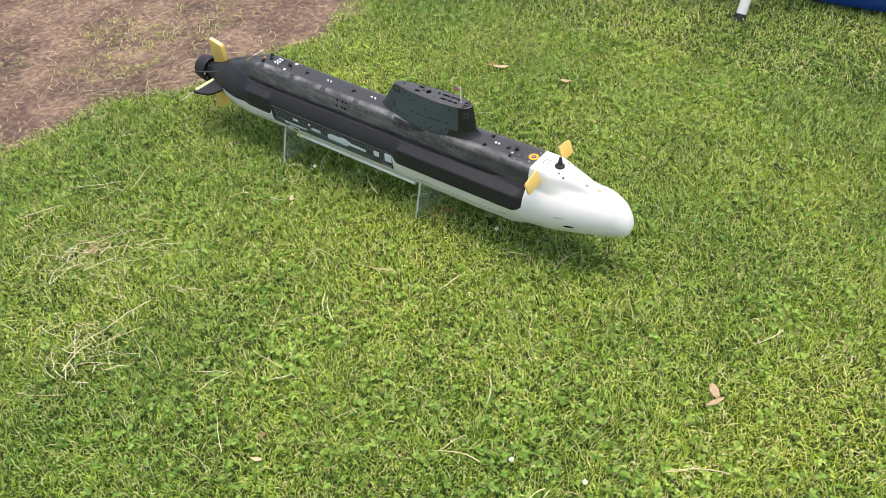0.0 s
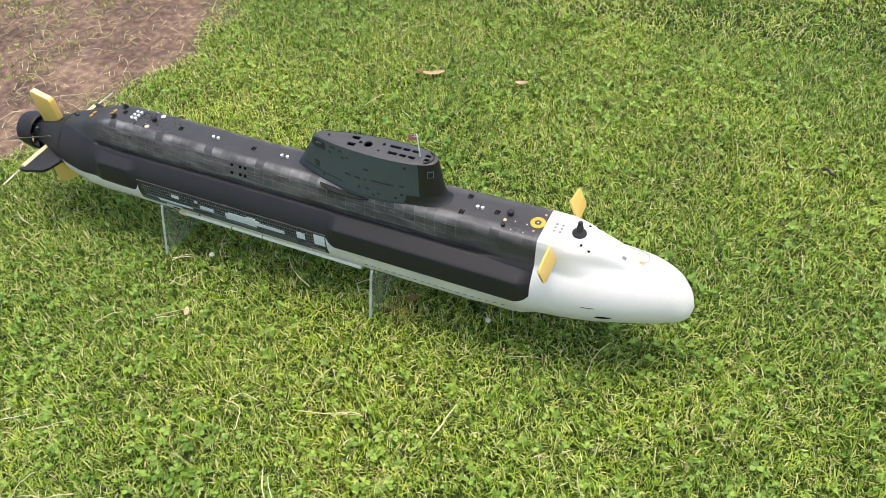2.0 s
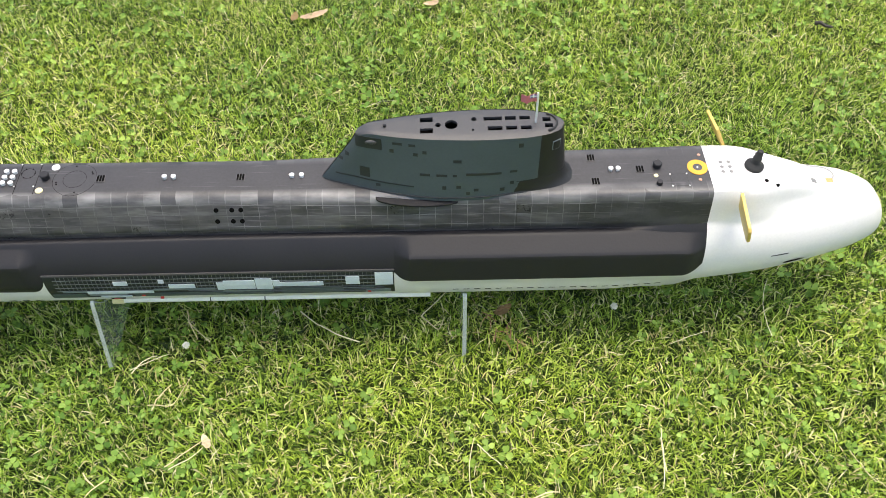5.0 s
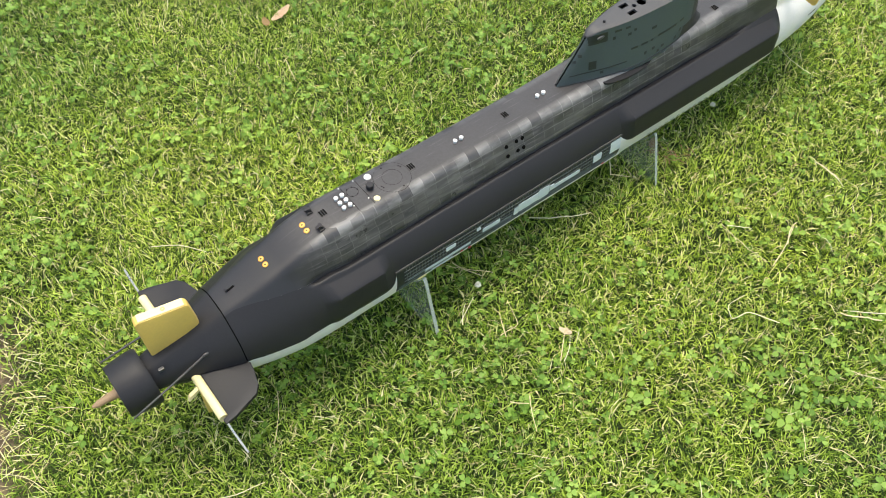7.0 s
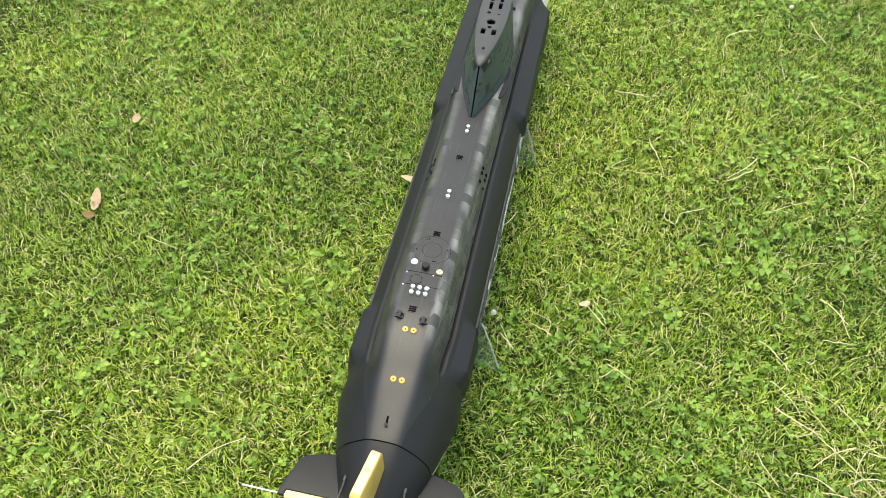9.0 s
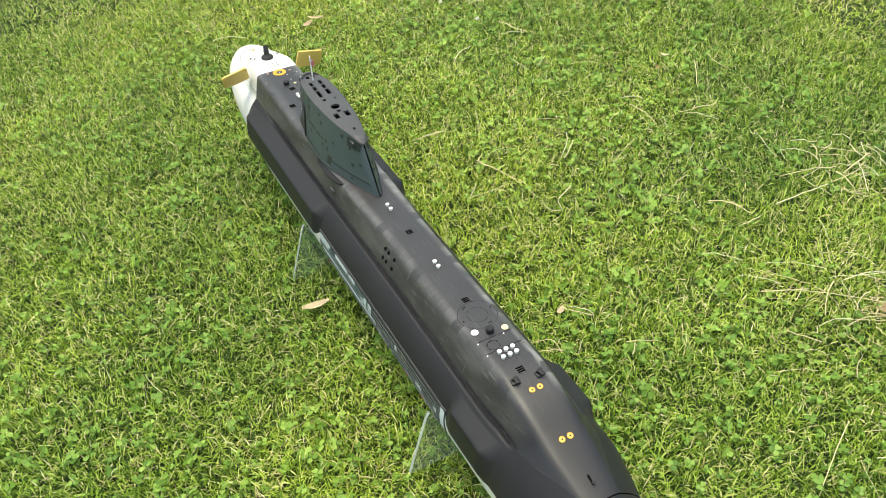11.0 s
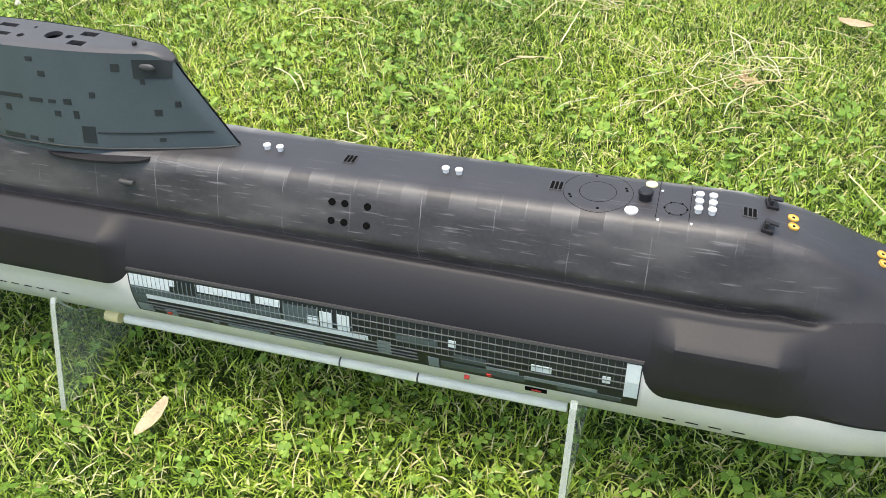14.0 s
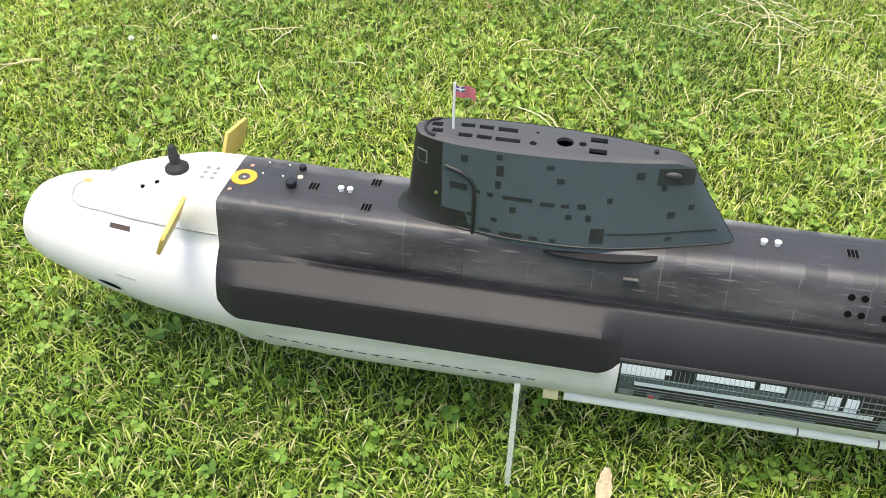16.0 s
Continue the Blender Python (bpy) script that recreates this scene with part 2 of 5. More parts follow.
def ground_material():
    """Soil: dark green thatchy earth under the lawn, shade between blades put into its colour; pale trodden earth on
    the bare patch.
    """
    m = bpy.data.materials.new("soil")
    m.use_nodes = True
    nt, b = m.node_tree, m.node_tree.nodes["Principled BSDF"]
    co = nt.nodes.new("ShaderNodeTexCoord")
    n1, n2, n3 = (nt.nodes.new("ShaderNodeTexNoise") for _ in range(3))
    for n, s in ((n1, 4.0), (n2, 45.0), (n3, 300.0)):
        n.inputs["Scale"].default_value, n.inputs["Detail"].default_value = s, 8
        nt.links.new(co.outputs["Object"], n.inputs["Vector"])
    lawn, bare = nt.nodes.new("ShaderNodeValToRGB"), nt.nodes.new("ShaderNodeValToRGB")
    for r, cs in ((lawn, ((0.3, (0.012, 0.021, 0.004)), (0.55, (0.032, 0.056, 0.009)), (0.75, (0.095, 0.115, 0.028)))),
                  (bare, ((0.36, (0.065, 0.040, 0.030)), (0.5, (0.175, 0.110, 0.082)), (0.66, (0.36, 0.25, 0.17))))):
        r.color_ramp.elements.new(0.5)
        for i, (at, c) in enumerate(cs):
            r.color_ramp.elements[i].position, r.color_ramp.elements[i].color = at, (*c, 1)
    mixn = nt.nodes.new("ShaderNodeMath")
    mixn.operation, mixn.inputs[1].default_value = "MULTIPLY_ADD", 0.5
    half = nt.nodes.new("ShaderNodeMath")
    half.operation, half.inputs[1].default_value = "MULTIPLY", 0.5
    nt.links.new(n1.outputs["Fac"], half.inputs[0])
    nt.links.new(n2.outputs["Fac"], mixn.inputs[0])
    nt.links.new(half.outputs[0], mixn.inputs[2])
    for r in (lawn, bare):
        nt.links.new(mixn.outputs[0], r.inputs[0])
    at = nt.nodes.new("ShaderNodeAttribute")
    at.attribute_name = "bare"
    mix = nt.nodes.new("ShaderNodeMix")
    mix.data_type = "RGBA"
    nt.links.new(at.outputs["Fac"], mix.inputs["Factor"])
    # beyond the blades the closed sward's mean colour, shade between its blades included
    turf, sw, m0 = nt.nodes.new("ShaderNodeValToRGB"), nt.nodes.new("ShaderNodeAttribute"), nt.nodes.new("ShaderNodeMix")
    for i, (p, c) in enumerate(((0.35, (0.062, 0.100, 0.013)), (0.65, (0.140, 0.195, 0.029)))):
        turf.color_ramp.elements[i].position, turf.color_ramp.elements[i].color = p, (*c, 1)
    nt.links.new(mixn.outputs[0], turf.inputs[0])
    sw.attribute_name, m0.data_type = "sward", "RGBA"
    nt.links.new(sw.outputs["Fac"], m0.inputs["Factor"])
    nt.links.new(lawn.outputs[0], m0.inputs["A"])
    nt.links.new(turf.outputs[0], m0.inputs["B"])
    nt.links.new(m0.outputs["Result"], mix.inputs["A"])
    nt.links.new(bare.outputs[0], mix.inputs["B"])
    nt.links.new(mix.outputs["Result"], b.inputs["Base Color"])
    b.inputs["Roughness"].default_value = 0.95
    bp = nt.nodes.new("ShaderNodeBump")
    bp.inputs["Strength"].default_value, bp.inputs["Distance"].default_value = 0.9, 0.006
    hs = nt.nodes.new("ShaderNodeMath")
    hs.operation = "ADD"
    nt.links.new(n2.outputs["Fac"], hs.inputs[0])
    nt.links.new(n3.outputs["Fac"], hs.inputs[1])
    nt.links.new(hs.outputs[0], bp.inputs["Height"])
    nt.links.new(bp.outputs[0], b.inputs["Normal"])
    return m


SOIL = ground_material()
GRASS = leaf_material("grass_blades", ((0.0, (0.014, 0.033, 0.004)), (0.26, (0.085, 0.160, 0.015)), (0.56, (0.285, 0.430, 0.045)),
                                       (0.82, (0.49, 0.645, 0.105)), (0.96, (0.68, 0.74, 0.26)), (1.0, (0.80, 0.76, 0.42))), 0.34, 0.48, 0.42)
CLOVER = leaf_material("clover_leaves", ((0.0, (0.09, 0.185, 0.022)), (0.5, (0.18, 0.315, 0.046)), (1.0, (0.31, 0.46, 0.092))), 0.25, 0.5, 0.30)
DRY = leaf_material("dry_stems", ((0.0, (0.40, 0.33, 0.14)), (0.5, (0.60, 0.54, 0.27)), (1.0, (0.76, 0.72, 0.46))), 0.2, 0.6)
STRAW = material("straw", (0.66, 0.56, 0.33), 0.55, 0, 0.25, 30, 300, 0.2)
STRAW_PALE = material("straw_pale", (0.72, 0.66, 0.45), 0.55, 0, 0.2, 30, 300, 0.2)
DEAD_LEAF = material("dead_leaf", (0.82, 0.68, 0.50), 0.75, 0, 0.3, 60, 350, 0.4)
TAN_LEAF = material("tan_pink_leaf", (0.72, 0.54, 0.38), 0.8, 0, 0.35, 60, 350, 0.4)
BROWN_LEAF = material("brown_leaf", (0.42, 0.28, 0.14), 0.8, 0, 0.35, 60, 350, 0.4)
PETAL = material("flower_petals", (0.80, 0.79, 0.70), 0.7, 0, 0.1, 90, 500)
DARK_BIT = material("dark_seed_pod", (0.03, 0.025, 0.02), 0.6, 0, 0.3, 90, 500, 0.4)
BLACK = material("satin_black_paint", (0.0172, 0.0170, 0.0200), 0.52, 0, 0.18, 14, 320, 0.10)
CASING = tiled_black("rubbed_black_tiles", (0.0330, 0.0318, 0.0348), (0.34, 0.33, 0.335))
BLACK.node_tree.nodes["Principled BSDF"].inputs["Specular IOR Level"].default_value = 0.33
WHITE = material("white_paint", (0.725, 0.715, 0.705), 0.42, 0, 0.05, 20, 300, 0.06)
SLATE = material("slate_grey_paint", (0.054, 0.073, 0.081), 0.46, 0, 0.10, 30, 300, 0.08)
SLATE_DARK = material("dark_slate_plates", (0.017, 0.021, 0.022), 0.45, 0, 0.12, 40, 300)
# black marks; where laid over slots and holes it paints their inner shade
DEEP_BLACK = material("black_marks_and_hole_shade", (0.005, 0.005, 0.005), 0.9, 0, 0.1)
DEEP_BLACK.node_tree.nodes["Principled BSDF"].inputs["Specular IOR Level"].default_value = 0.05
RUST = material("dark_brown_recess", (0.05, 0.032, 0.025), 0.7, 0, 0.2)
SAIL_BLACK = material("matt_black_sail", (0.013, 0.0132, 0.0135), 0.46, 0, 0.15, 30, 300, 0.08)
ROOF_GREY = material("charcoal_sail_roof", (0.056, 0.055, 0.058), 0.5, 0, 0.12, 40, 300, 0.06)
YELLOW = material("yellow_plastic", (0.72, 0.50, 0.135), 0.45, 0, 0.06, 30, 300, 0.05)
OCHRE = material("ochre_stain", (0.50, 0.33, 0.12), 0.6, 0, 0.3, 120, 500)
CREAM = material("cream_plastic", (0.80, 0.70, 0.38), 0.5, 0, 0.06, 30, 300)
ORANGE = material("orange_paint", (0.78, 0.36, 0.03), 0.45, 0, 0.08, 60, 400)
STEEL = material("bright_steel", (0.62, 0.60, 0.57), 0.3, 1.0, 0.1, 60, 500)
BRASS = material("brass", (0.55, 0.40, 0.16), 0.35, 1.0, 0.12, 60, 500)
HUB = material("dull_tan_shaft", (0.30, 0.20, 0.115), 0.5, 0, 0.2, 120, 500)
BUTTON = material("white_buttons", (0.78, 0.78, 0.76), 0.4, 0, 0.04)
RED = material("red_mark", (0.55, 0.04, 0.03), 0.5)
FLAG_RED = material("red_flag_cloth", (0.55, 0.16, 0.18), 0.8, 0, 0.2, 300, 900)
FLAG_BLUE = material("faded_blue_cloth", (0.10, 0.12, 0.26), 0.8, 0, 0.2, 300, 900)
PANEL_DARK = material("panel_dark", (0.012, 0.016, 0.018), 0.5, 0, 0.2, 60, 400)
PANEL_MID = material("panel_mid_grey", (0.060, 0.082, 0.088), 0.5, 0, 0.15, 60, 400)
PANEL_GREY = material("panel_light_grey", (0.17, 0.21, 0.22), 0.5, 0, 0.12, 60, 400)
PANEL_PALE = material("panel_pale_blue", (0.56, 0.63, 0.66), 0.4, 0, 0.08, 60, 400)
GRID = material("panel_grid_lines", (0.115, 0.13, 0.13), 0.5, 0, 0.4, 90, 500)
PENCIL = material("grey_sealant_line", (0.34, 0.34, 0.33), 0.7, 0, 0.3, 120, 500)
ROD = material("dull_steel", (0.085, 0.082, 0.085), 0.45, 0.4, 0.15, 80, 400)
ACRYLIC = clear_sheet("clear_acrylic")
EDGE = clear_sheet("acrylic_edge_glow", 0.25, 0.62)
TUBE = clear_plastic("frosted_tube", 0.16)
BLUE = material("blue_pool_vinyl", (0.012, 0.06, 0.30), 0.35, 0, 0.12, 6, 200, 0.1)
WHITE_TUBE = material("white_enamel_tube", (0.78, 0.78, 0.77), 0.3, 0, 0.05)
RUBBER = material("black_rubber", (0.02, 0.02, 0.02), 0.7)


# ---- mesh helpers ----
def part(name, bm, mat, parent=None, label="", smooth=True, angle=38):
    me = bpy.data.meshes.new(name)
    bm.normal_update()
    bm.to_mesh(me)
    bm.free()
    me.materials.append(mat)
    if smooth:
        me.shade_smooth()
        me.set_sharp_from_angle(angle=radians(angle))
    ob = new(name, me)
    if parent is not None:
        ob.parent = parent
    if label:
        tagged(ob, label)
    return ob


def thing(name, label, category, group="", kind="", m=None):
    ob = tagged(new(name), label, category, group, kind)
    ob.empty_display_size = 0.05
    if m is not None:
        ob.matrix_world = m
    return ob


def box(bm, x, y, z, sx, sy, sz, bevel=0.0, m=None):
    """A bevelled block centred at x, y, z, placed by m if given."""
    b = bmesh.new()
    bmesh.ops.create_cube(b, size=1, matrix=Matrix.Diagonal((sx, sy, sz, 1)))
    if bevel:
        bmesh.ops.bevel(b, geom=b.edges[:], offset=bevel, segments=2, profile=0.6, affect="EDGES")
    bmesh.ops.transform(b, matrix=Matrix.Translation((x, y, z)) if m is None else m @ Matrix.Translation((x, y, z)), verts=b.verts)
    merge(bm, b)
    return bm


def merge(bm, other):
    me = bpy.data.meshes.new("tmp")
    other.to_mesh(me)
    other.free()
    bm.from_mesh(me)
    bpy.data.meshes.remove(me)


def lathe(profile, n=24, m=None):
    """Turns (radius, height) pairs about z."""
    bm = bmesh.new()
    rings = []
    for r, z in profile:
        if r < 1e-6:
            rings.append([bm.verts.new((0, 0, z))])
        else:
            rings.append([bm.verts.new((r * math.cos(2 * math.pi * i / n), r * math.sin(2 * math.pi * i / n), z)) for i in range(n)])
    for a, b in zip(rings, rings[1:]):
        for i in range(n):
            j = (i + 1) % n
            if len(a) == 1 and len(b) > 1:
                bm.faces.new((a[0], b[i], b[j]))
            elif len(b) == 1 and len(a) > 1:
                bm.faces.new((a[i], b[0], a[j]))
            elif len(a) > 1:
                bm.faces.new((a[i], b[i], b[j], a[j]))
    bmesh.ops.recalc_face_normals(bm, faces=bm.faces[:])
    if m is not None:
        bmesh.ops.transform(bm, matrix=m, verts=bm.verts)
    return bm


def tube(points, r, n=8, taper=1.0):
    """A round bar along points, closed at both ends."""
    bm = bmesh.new()
    pts = [Vector(p) for p in points]
    rings = []
    for i, p in enumerate(pts):
        d = (pts[min(i + 1, len(pts) - 1)] - pts[max(i - 1, 0)]).normalized()
        u = d.orthogonal().normalized() if not rings else (last - d * last.dot(d)).normalized()
        last = u
        v = d.cross(u)
        rr = r * (1 + (taper - 1) * i / max(1, len(pts) - 1))
        rings.append([bm.verts.new(p + rr * (u * math.cos(2 * math.pi * k / n) + v * math.sin(2 * math.pi * k / n))) for k in range(n)])
    for a, b in zip(rings, rings[1:]):
        for k in range(n):
            bm.faces.new((a[k], a[(k + 1) % n], b[(k + 1) % n], b[k]))
    bm.faces.new(rings[0][::-1])
    bm.faces.new(rings[-1])
    return bm


def grid_mesh(rows, close=False):
    """A skin over rows of points of equal length."""
    bm = bmesh.new()
    vs = [[bm.verts.new(p) for p in r] for r in rows]
    for a, b in zip(vs, vs[1:]):
        n = len(a)
        for i in range(n if close else n - 1):
            j = (i + 1) % n
            bm.faces.new((a[i], a[j], b[j], b[i]))
    return bm


def slab(outline, thick, m=None, bevel=0.0):
    """A plate: outline in x, y, thickness along z about 0."""
    bm = bmesh.new()
    lo = [bm.verts.new((x, y, -thick / 2)) for x, y in outline]
    hi = [bm.verts.new((x, y, thick / 2)) for x, y in outline]
    bm.faces.new(lo[::-1])
    bm.faces.new(hi)
    n = len(lo)
    for i in range(n):
        bm.faces.new((lo[i], lo[(i + 1) % n], hi[(i + 1) % n], hi[i]))
    bmesh.ops.recalc_face_normals(bm, faces=bm.faces[:])
    if bevel:
        bmesh.ops.bevel(bm, geom=bm.edges[:], offset=bevel, segments=2, profile=0.6, affect="EDGES")
    if m is not None:
        bmesh.ops.transform(bm, matrix=m, verts=bm.verts)
    return bm


def cut(ob, cutters):
    """Takes the cutters' volumes out of ob and drops the cutters."""
    made = []
    for bm in cutters:
        me = bpy.data.meshes.new("cutter")
        bm.to_mesh(me)
        bm.free()
        c = new("cutter", me)
        c.parent = ob.parent
        md = ob.modifiers.new("cut", "BOOLEAN")
        md.operation, md.object, md.solver = "DIFFERENCE", c, "EXACT"
        made.append(c)
    bpy.context.view_layer.update()
    me = bpy.data.meshes.new_from_object(ob.evaluated_get(bpy.context.evaluated_depsgraph_get()))
    ob.modifiers.clear()
    ob.data = me
    for c in made:
        bpy.data.objects.remove(c)


def curve(x, table):
    """Smooth value at x through (x, value) pairs, without overshoot."""
    xs, ys = [p[0] for p in table], [p[1] for p in table]
    if x <= xs[0]:
        return ys[0]
    if x >= xs[-1]:
        return ys[-1]
    i = max(k for k in range(len(xs) - 1) if xs[k] <= x)
    s = [(ys[k + 1] - ys[k]) / (xs[k + 1] - xs[k]) for k in range(len(xs) - 1)]

    def slope(k):
        if k == 0:
            return s[0]
        if k == len(s):
            return s[-1]
        return 0 if s[k - 1] * s[k] <= 0 else 2 * s[k - 1] * s[k] / (s[k - 1] + s[k])
    h = xs[i + 1] - xs[i]
    u = (x - xs[i]) / h
    return ((1 + 2 * u) * (1 - u) ** 2 * ys[i] + u * (1 - u) ** 2 * h * slope(i)
            + u * u * (3 - 2 * u) * ys[i + 1] + u * u * (u - 1) * h * slope(i + 1))


def ramp(x, a, b):
    u = min(1, max(0, (x - a) / (b - a)))
    return u * u * (3 - 2 * u)


# ---- ground ----
def bare_at(x, y):
    """1 on the trodden bare patch behind the stern, 0 on the lawn, ragged between."""
    edge = -1.18 - 0.22 * math.tanh((0.05 - y) * 2.2) + 0.10 * max(0, y - 0.3) * -2.0
    edge += 0.09 * noise.noise((x * 5, y * 5, 0.3)) + 0.05 * noise.noise((x * 17, y * 17, 1.7))
    far = -3.3 + 0.25 * noise.noise((x * 1.5, y * 1.5, 5.1))
    side = 2.6 + 0.3 * noise.noise((x * 1.3, y * 1.3, 7.7))
    return ramp(edge - x, -0.06, 0.09) * ramp(x - far, -0.1, 0.15) * ramp(side - abs(y - 0.4), -0.1, 0.15)


def lin_step(d):
    return min(1.0, max(0.0, d / 0.12))


def build_ground():
    rows = []
    xs = [-60, -12, -7, -5, -4.2, -3.8, -3.6, -3.4, -3.2, -3.0] + list(np.arange(-2.8, 2.6, 0.05)) + [3.2, 5, 12, 60]
    ys = [-60, -12, -5, -3] + list(np.arange(-2.5, 2.9, 0.05)) + [3.4, 5, 12, 60]
    for x in xs:
        rows.append([(x, y, -0.017 + 0.006 * noise.noise((x * 3, y * 3, 0)) + 0.003 * noise.noise((x * 14, y * 14, 4))
                      + 0.012 * bare_at(x, y)) for y in ys])
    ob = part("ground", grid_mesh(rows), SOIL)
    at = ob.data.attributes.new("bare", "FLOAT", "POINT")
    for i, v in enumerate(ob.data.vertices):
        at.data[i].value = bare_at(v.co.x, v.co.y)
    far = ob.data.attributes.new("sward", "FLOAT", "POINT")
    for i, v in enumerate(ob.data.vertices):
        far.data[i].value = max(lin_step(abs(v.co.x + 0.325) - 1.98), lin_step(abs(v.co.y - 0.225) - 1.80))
    return tagged(ob, "mown lawn soil with a bare trodden brown patch", "ground", kind="structure")


build_ground()


def mesh_from_arrays(name, verts, loops, starts, mat):
    """One mesh out of plain arrays."""
    me = bpy.data.meshes.new(name)
    me.vertices.add(len(verts))
    me.vertices.foreach_set("co", verts.astype(np.float32).ravel())
    me.loops.add(len(loops))
    me.loops.foreach_set("vertex_index", loops.astype(np.int32))
    me.polygons.add(len(starts))
    me.polygons.foreach_set("loop_start", starts.astype(np.int32))
    me.update(calc_edges=True)
    me.materials.append(mat)
    return new(name, me)


def scatter(rng, n, x0, x1, y0, y1):
    return rng.uniform(x0, x1, n), rng.uniform(y0, y1, n)


def value_noise(x, y, scale, seed):
    """Smooth random field between 0 and 1 for arrays."""
    r = np.random.RandomState(seed).rand(64, 64)
    fx, fy = x * scale + 500.0, y * scale + 500.0
    ix, iy = np.floor(fx).astype(int), np.floor(fy).astype(int)
    u, v = fx - ix, fy - iy
    u, v = u * u * (3 - 2 * u), v * v * (3 - 2 * v)
    g = lambda a, b: r[a % 64, b % 64]
    return (g(ix, iy) * (1 - u) + g(ix + 1, iy) * u) * (1 - v) + (g(ix, iy + 1) * (1 - u) + g(ix + 1, iy + 1) * u) * v


def keep_off_bare(rng, x, y, share=0.02):
    b = np.array([bare_at(float(a), float(c)) if a < -0.8 else 0.0 for a, c in zip(x, y)])
    tufts = value_noise(x, y, 4.5, 21) * 0.6 + value_noise(x, y, 14.0, 22) * 0.4
    b = np.where((tufts > 0.60) & (x < -1.40) & (y > -0.3), b * 0.5, b)
    return rng.rand(len(x)) > np.clip(b * 1.25, 0, 1) * (1 - share)


def build_grass(name, n, area, length, width, seed, mat, label, clear=None, z=-0.016, spans=2):
    """Mown blades: each bends over in its own direction; two spans and a point, or a plain bent kite."""
    rng = np.random.RandomState(seed)
    x, y = scatter(rng, n, *area)
    k = keep_off_bare(rng, x, y)
    if clear is not None:
        k &= ~((x > clear[0]) & (x < clear[1]) & (y > clear[2]) & (y < clear[3]))
        # the blades thin out towards the rim, where the closed sward takes over
        rim = np.minimum(np.minimum(x - area[0], area[1] - x), np.minimum(y - area[2], area[3] - y))
        k &= rng.rand(n) < np.clip(rim / 0.22, 0, 1)
    x, y = x[k], y[k]
    n = len(x)
    tuft = value_noise(x, y, 9.0, 5) * 0.6 + value_noise(x, y, 31.0, 6) * 0.4
    ln = rng.uniform(*length, n) * (0.88 + 0.24 * tuft)
    wd = rng.uniform(*width, n) * (0.9 + 0.2 * tuft)
    flow = value_noise(x, y, 6.0, 8) * 2 * math.pi * 2
    a = np.where(rng.rand(n) < 0.15, flow + rng.normal(0, 0.6, n), rng.uniform(0, 2 * math.pi, n))
    t0 = np.radians(rng.uniform(12, 80, n))
    t1 = t0 + np.radians(rng.uniform(5, 55, n))
    dx, dy = np.cos(a), np.sin(a)
    sx, sy = -dy, dx
    tw = rng.uniform(-0.9, 0.9, n)
    l0, l1 = ln * 0.55, ln * 0.45
    base = np.stack([x, y, np.full(n, z)], 1)
    mid = base + np.stack([dx * np.sin(t0) * l0, dy * np.sin(t0) * l0, np.cos(t0) * l0], 1)
    tip = mid + np.stack([dx * np.sin(t1) * l1, dy * np.sin(t1) * l1, np.cos(t1) * l1], 1)
    side = np.stack([sx * np.cos(tw), sy * np.cos(tw), np.sin(tw)], 1) * wd[:, None] * 0.5
    if spans == 2:
        v = np.stack([base - side * 0.8, base + side * 0.8, mid + side, mid - side, tip], 1)
        face, begin, size = np.array([0, 1, 2, 3, 3, 2, 4]), np.array([0, 4]), 7
    else:
        v = np.stack([base, mid + side * 1.15, tip, mid - side * 1.15], 1)
        face, begin, size = np.array([0, 1, 3, 3, 1, 2]), np.array([0, 3]), 6
    loops = (np.arange(n)[:, None] * v.shape[1] + face).ravel()
    starts = (np.arange(n)[:, None] * size + begin).ravel()
    ob = mesh_from_arrays(name, v.reshape(-1, 3), loops, starts, mat)
    return tagged(ob, label, "grass", kind="stuff")


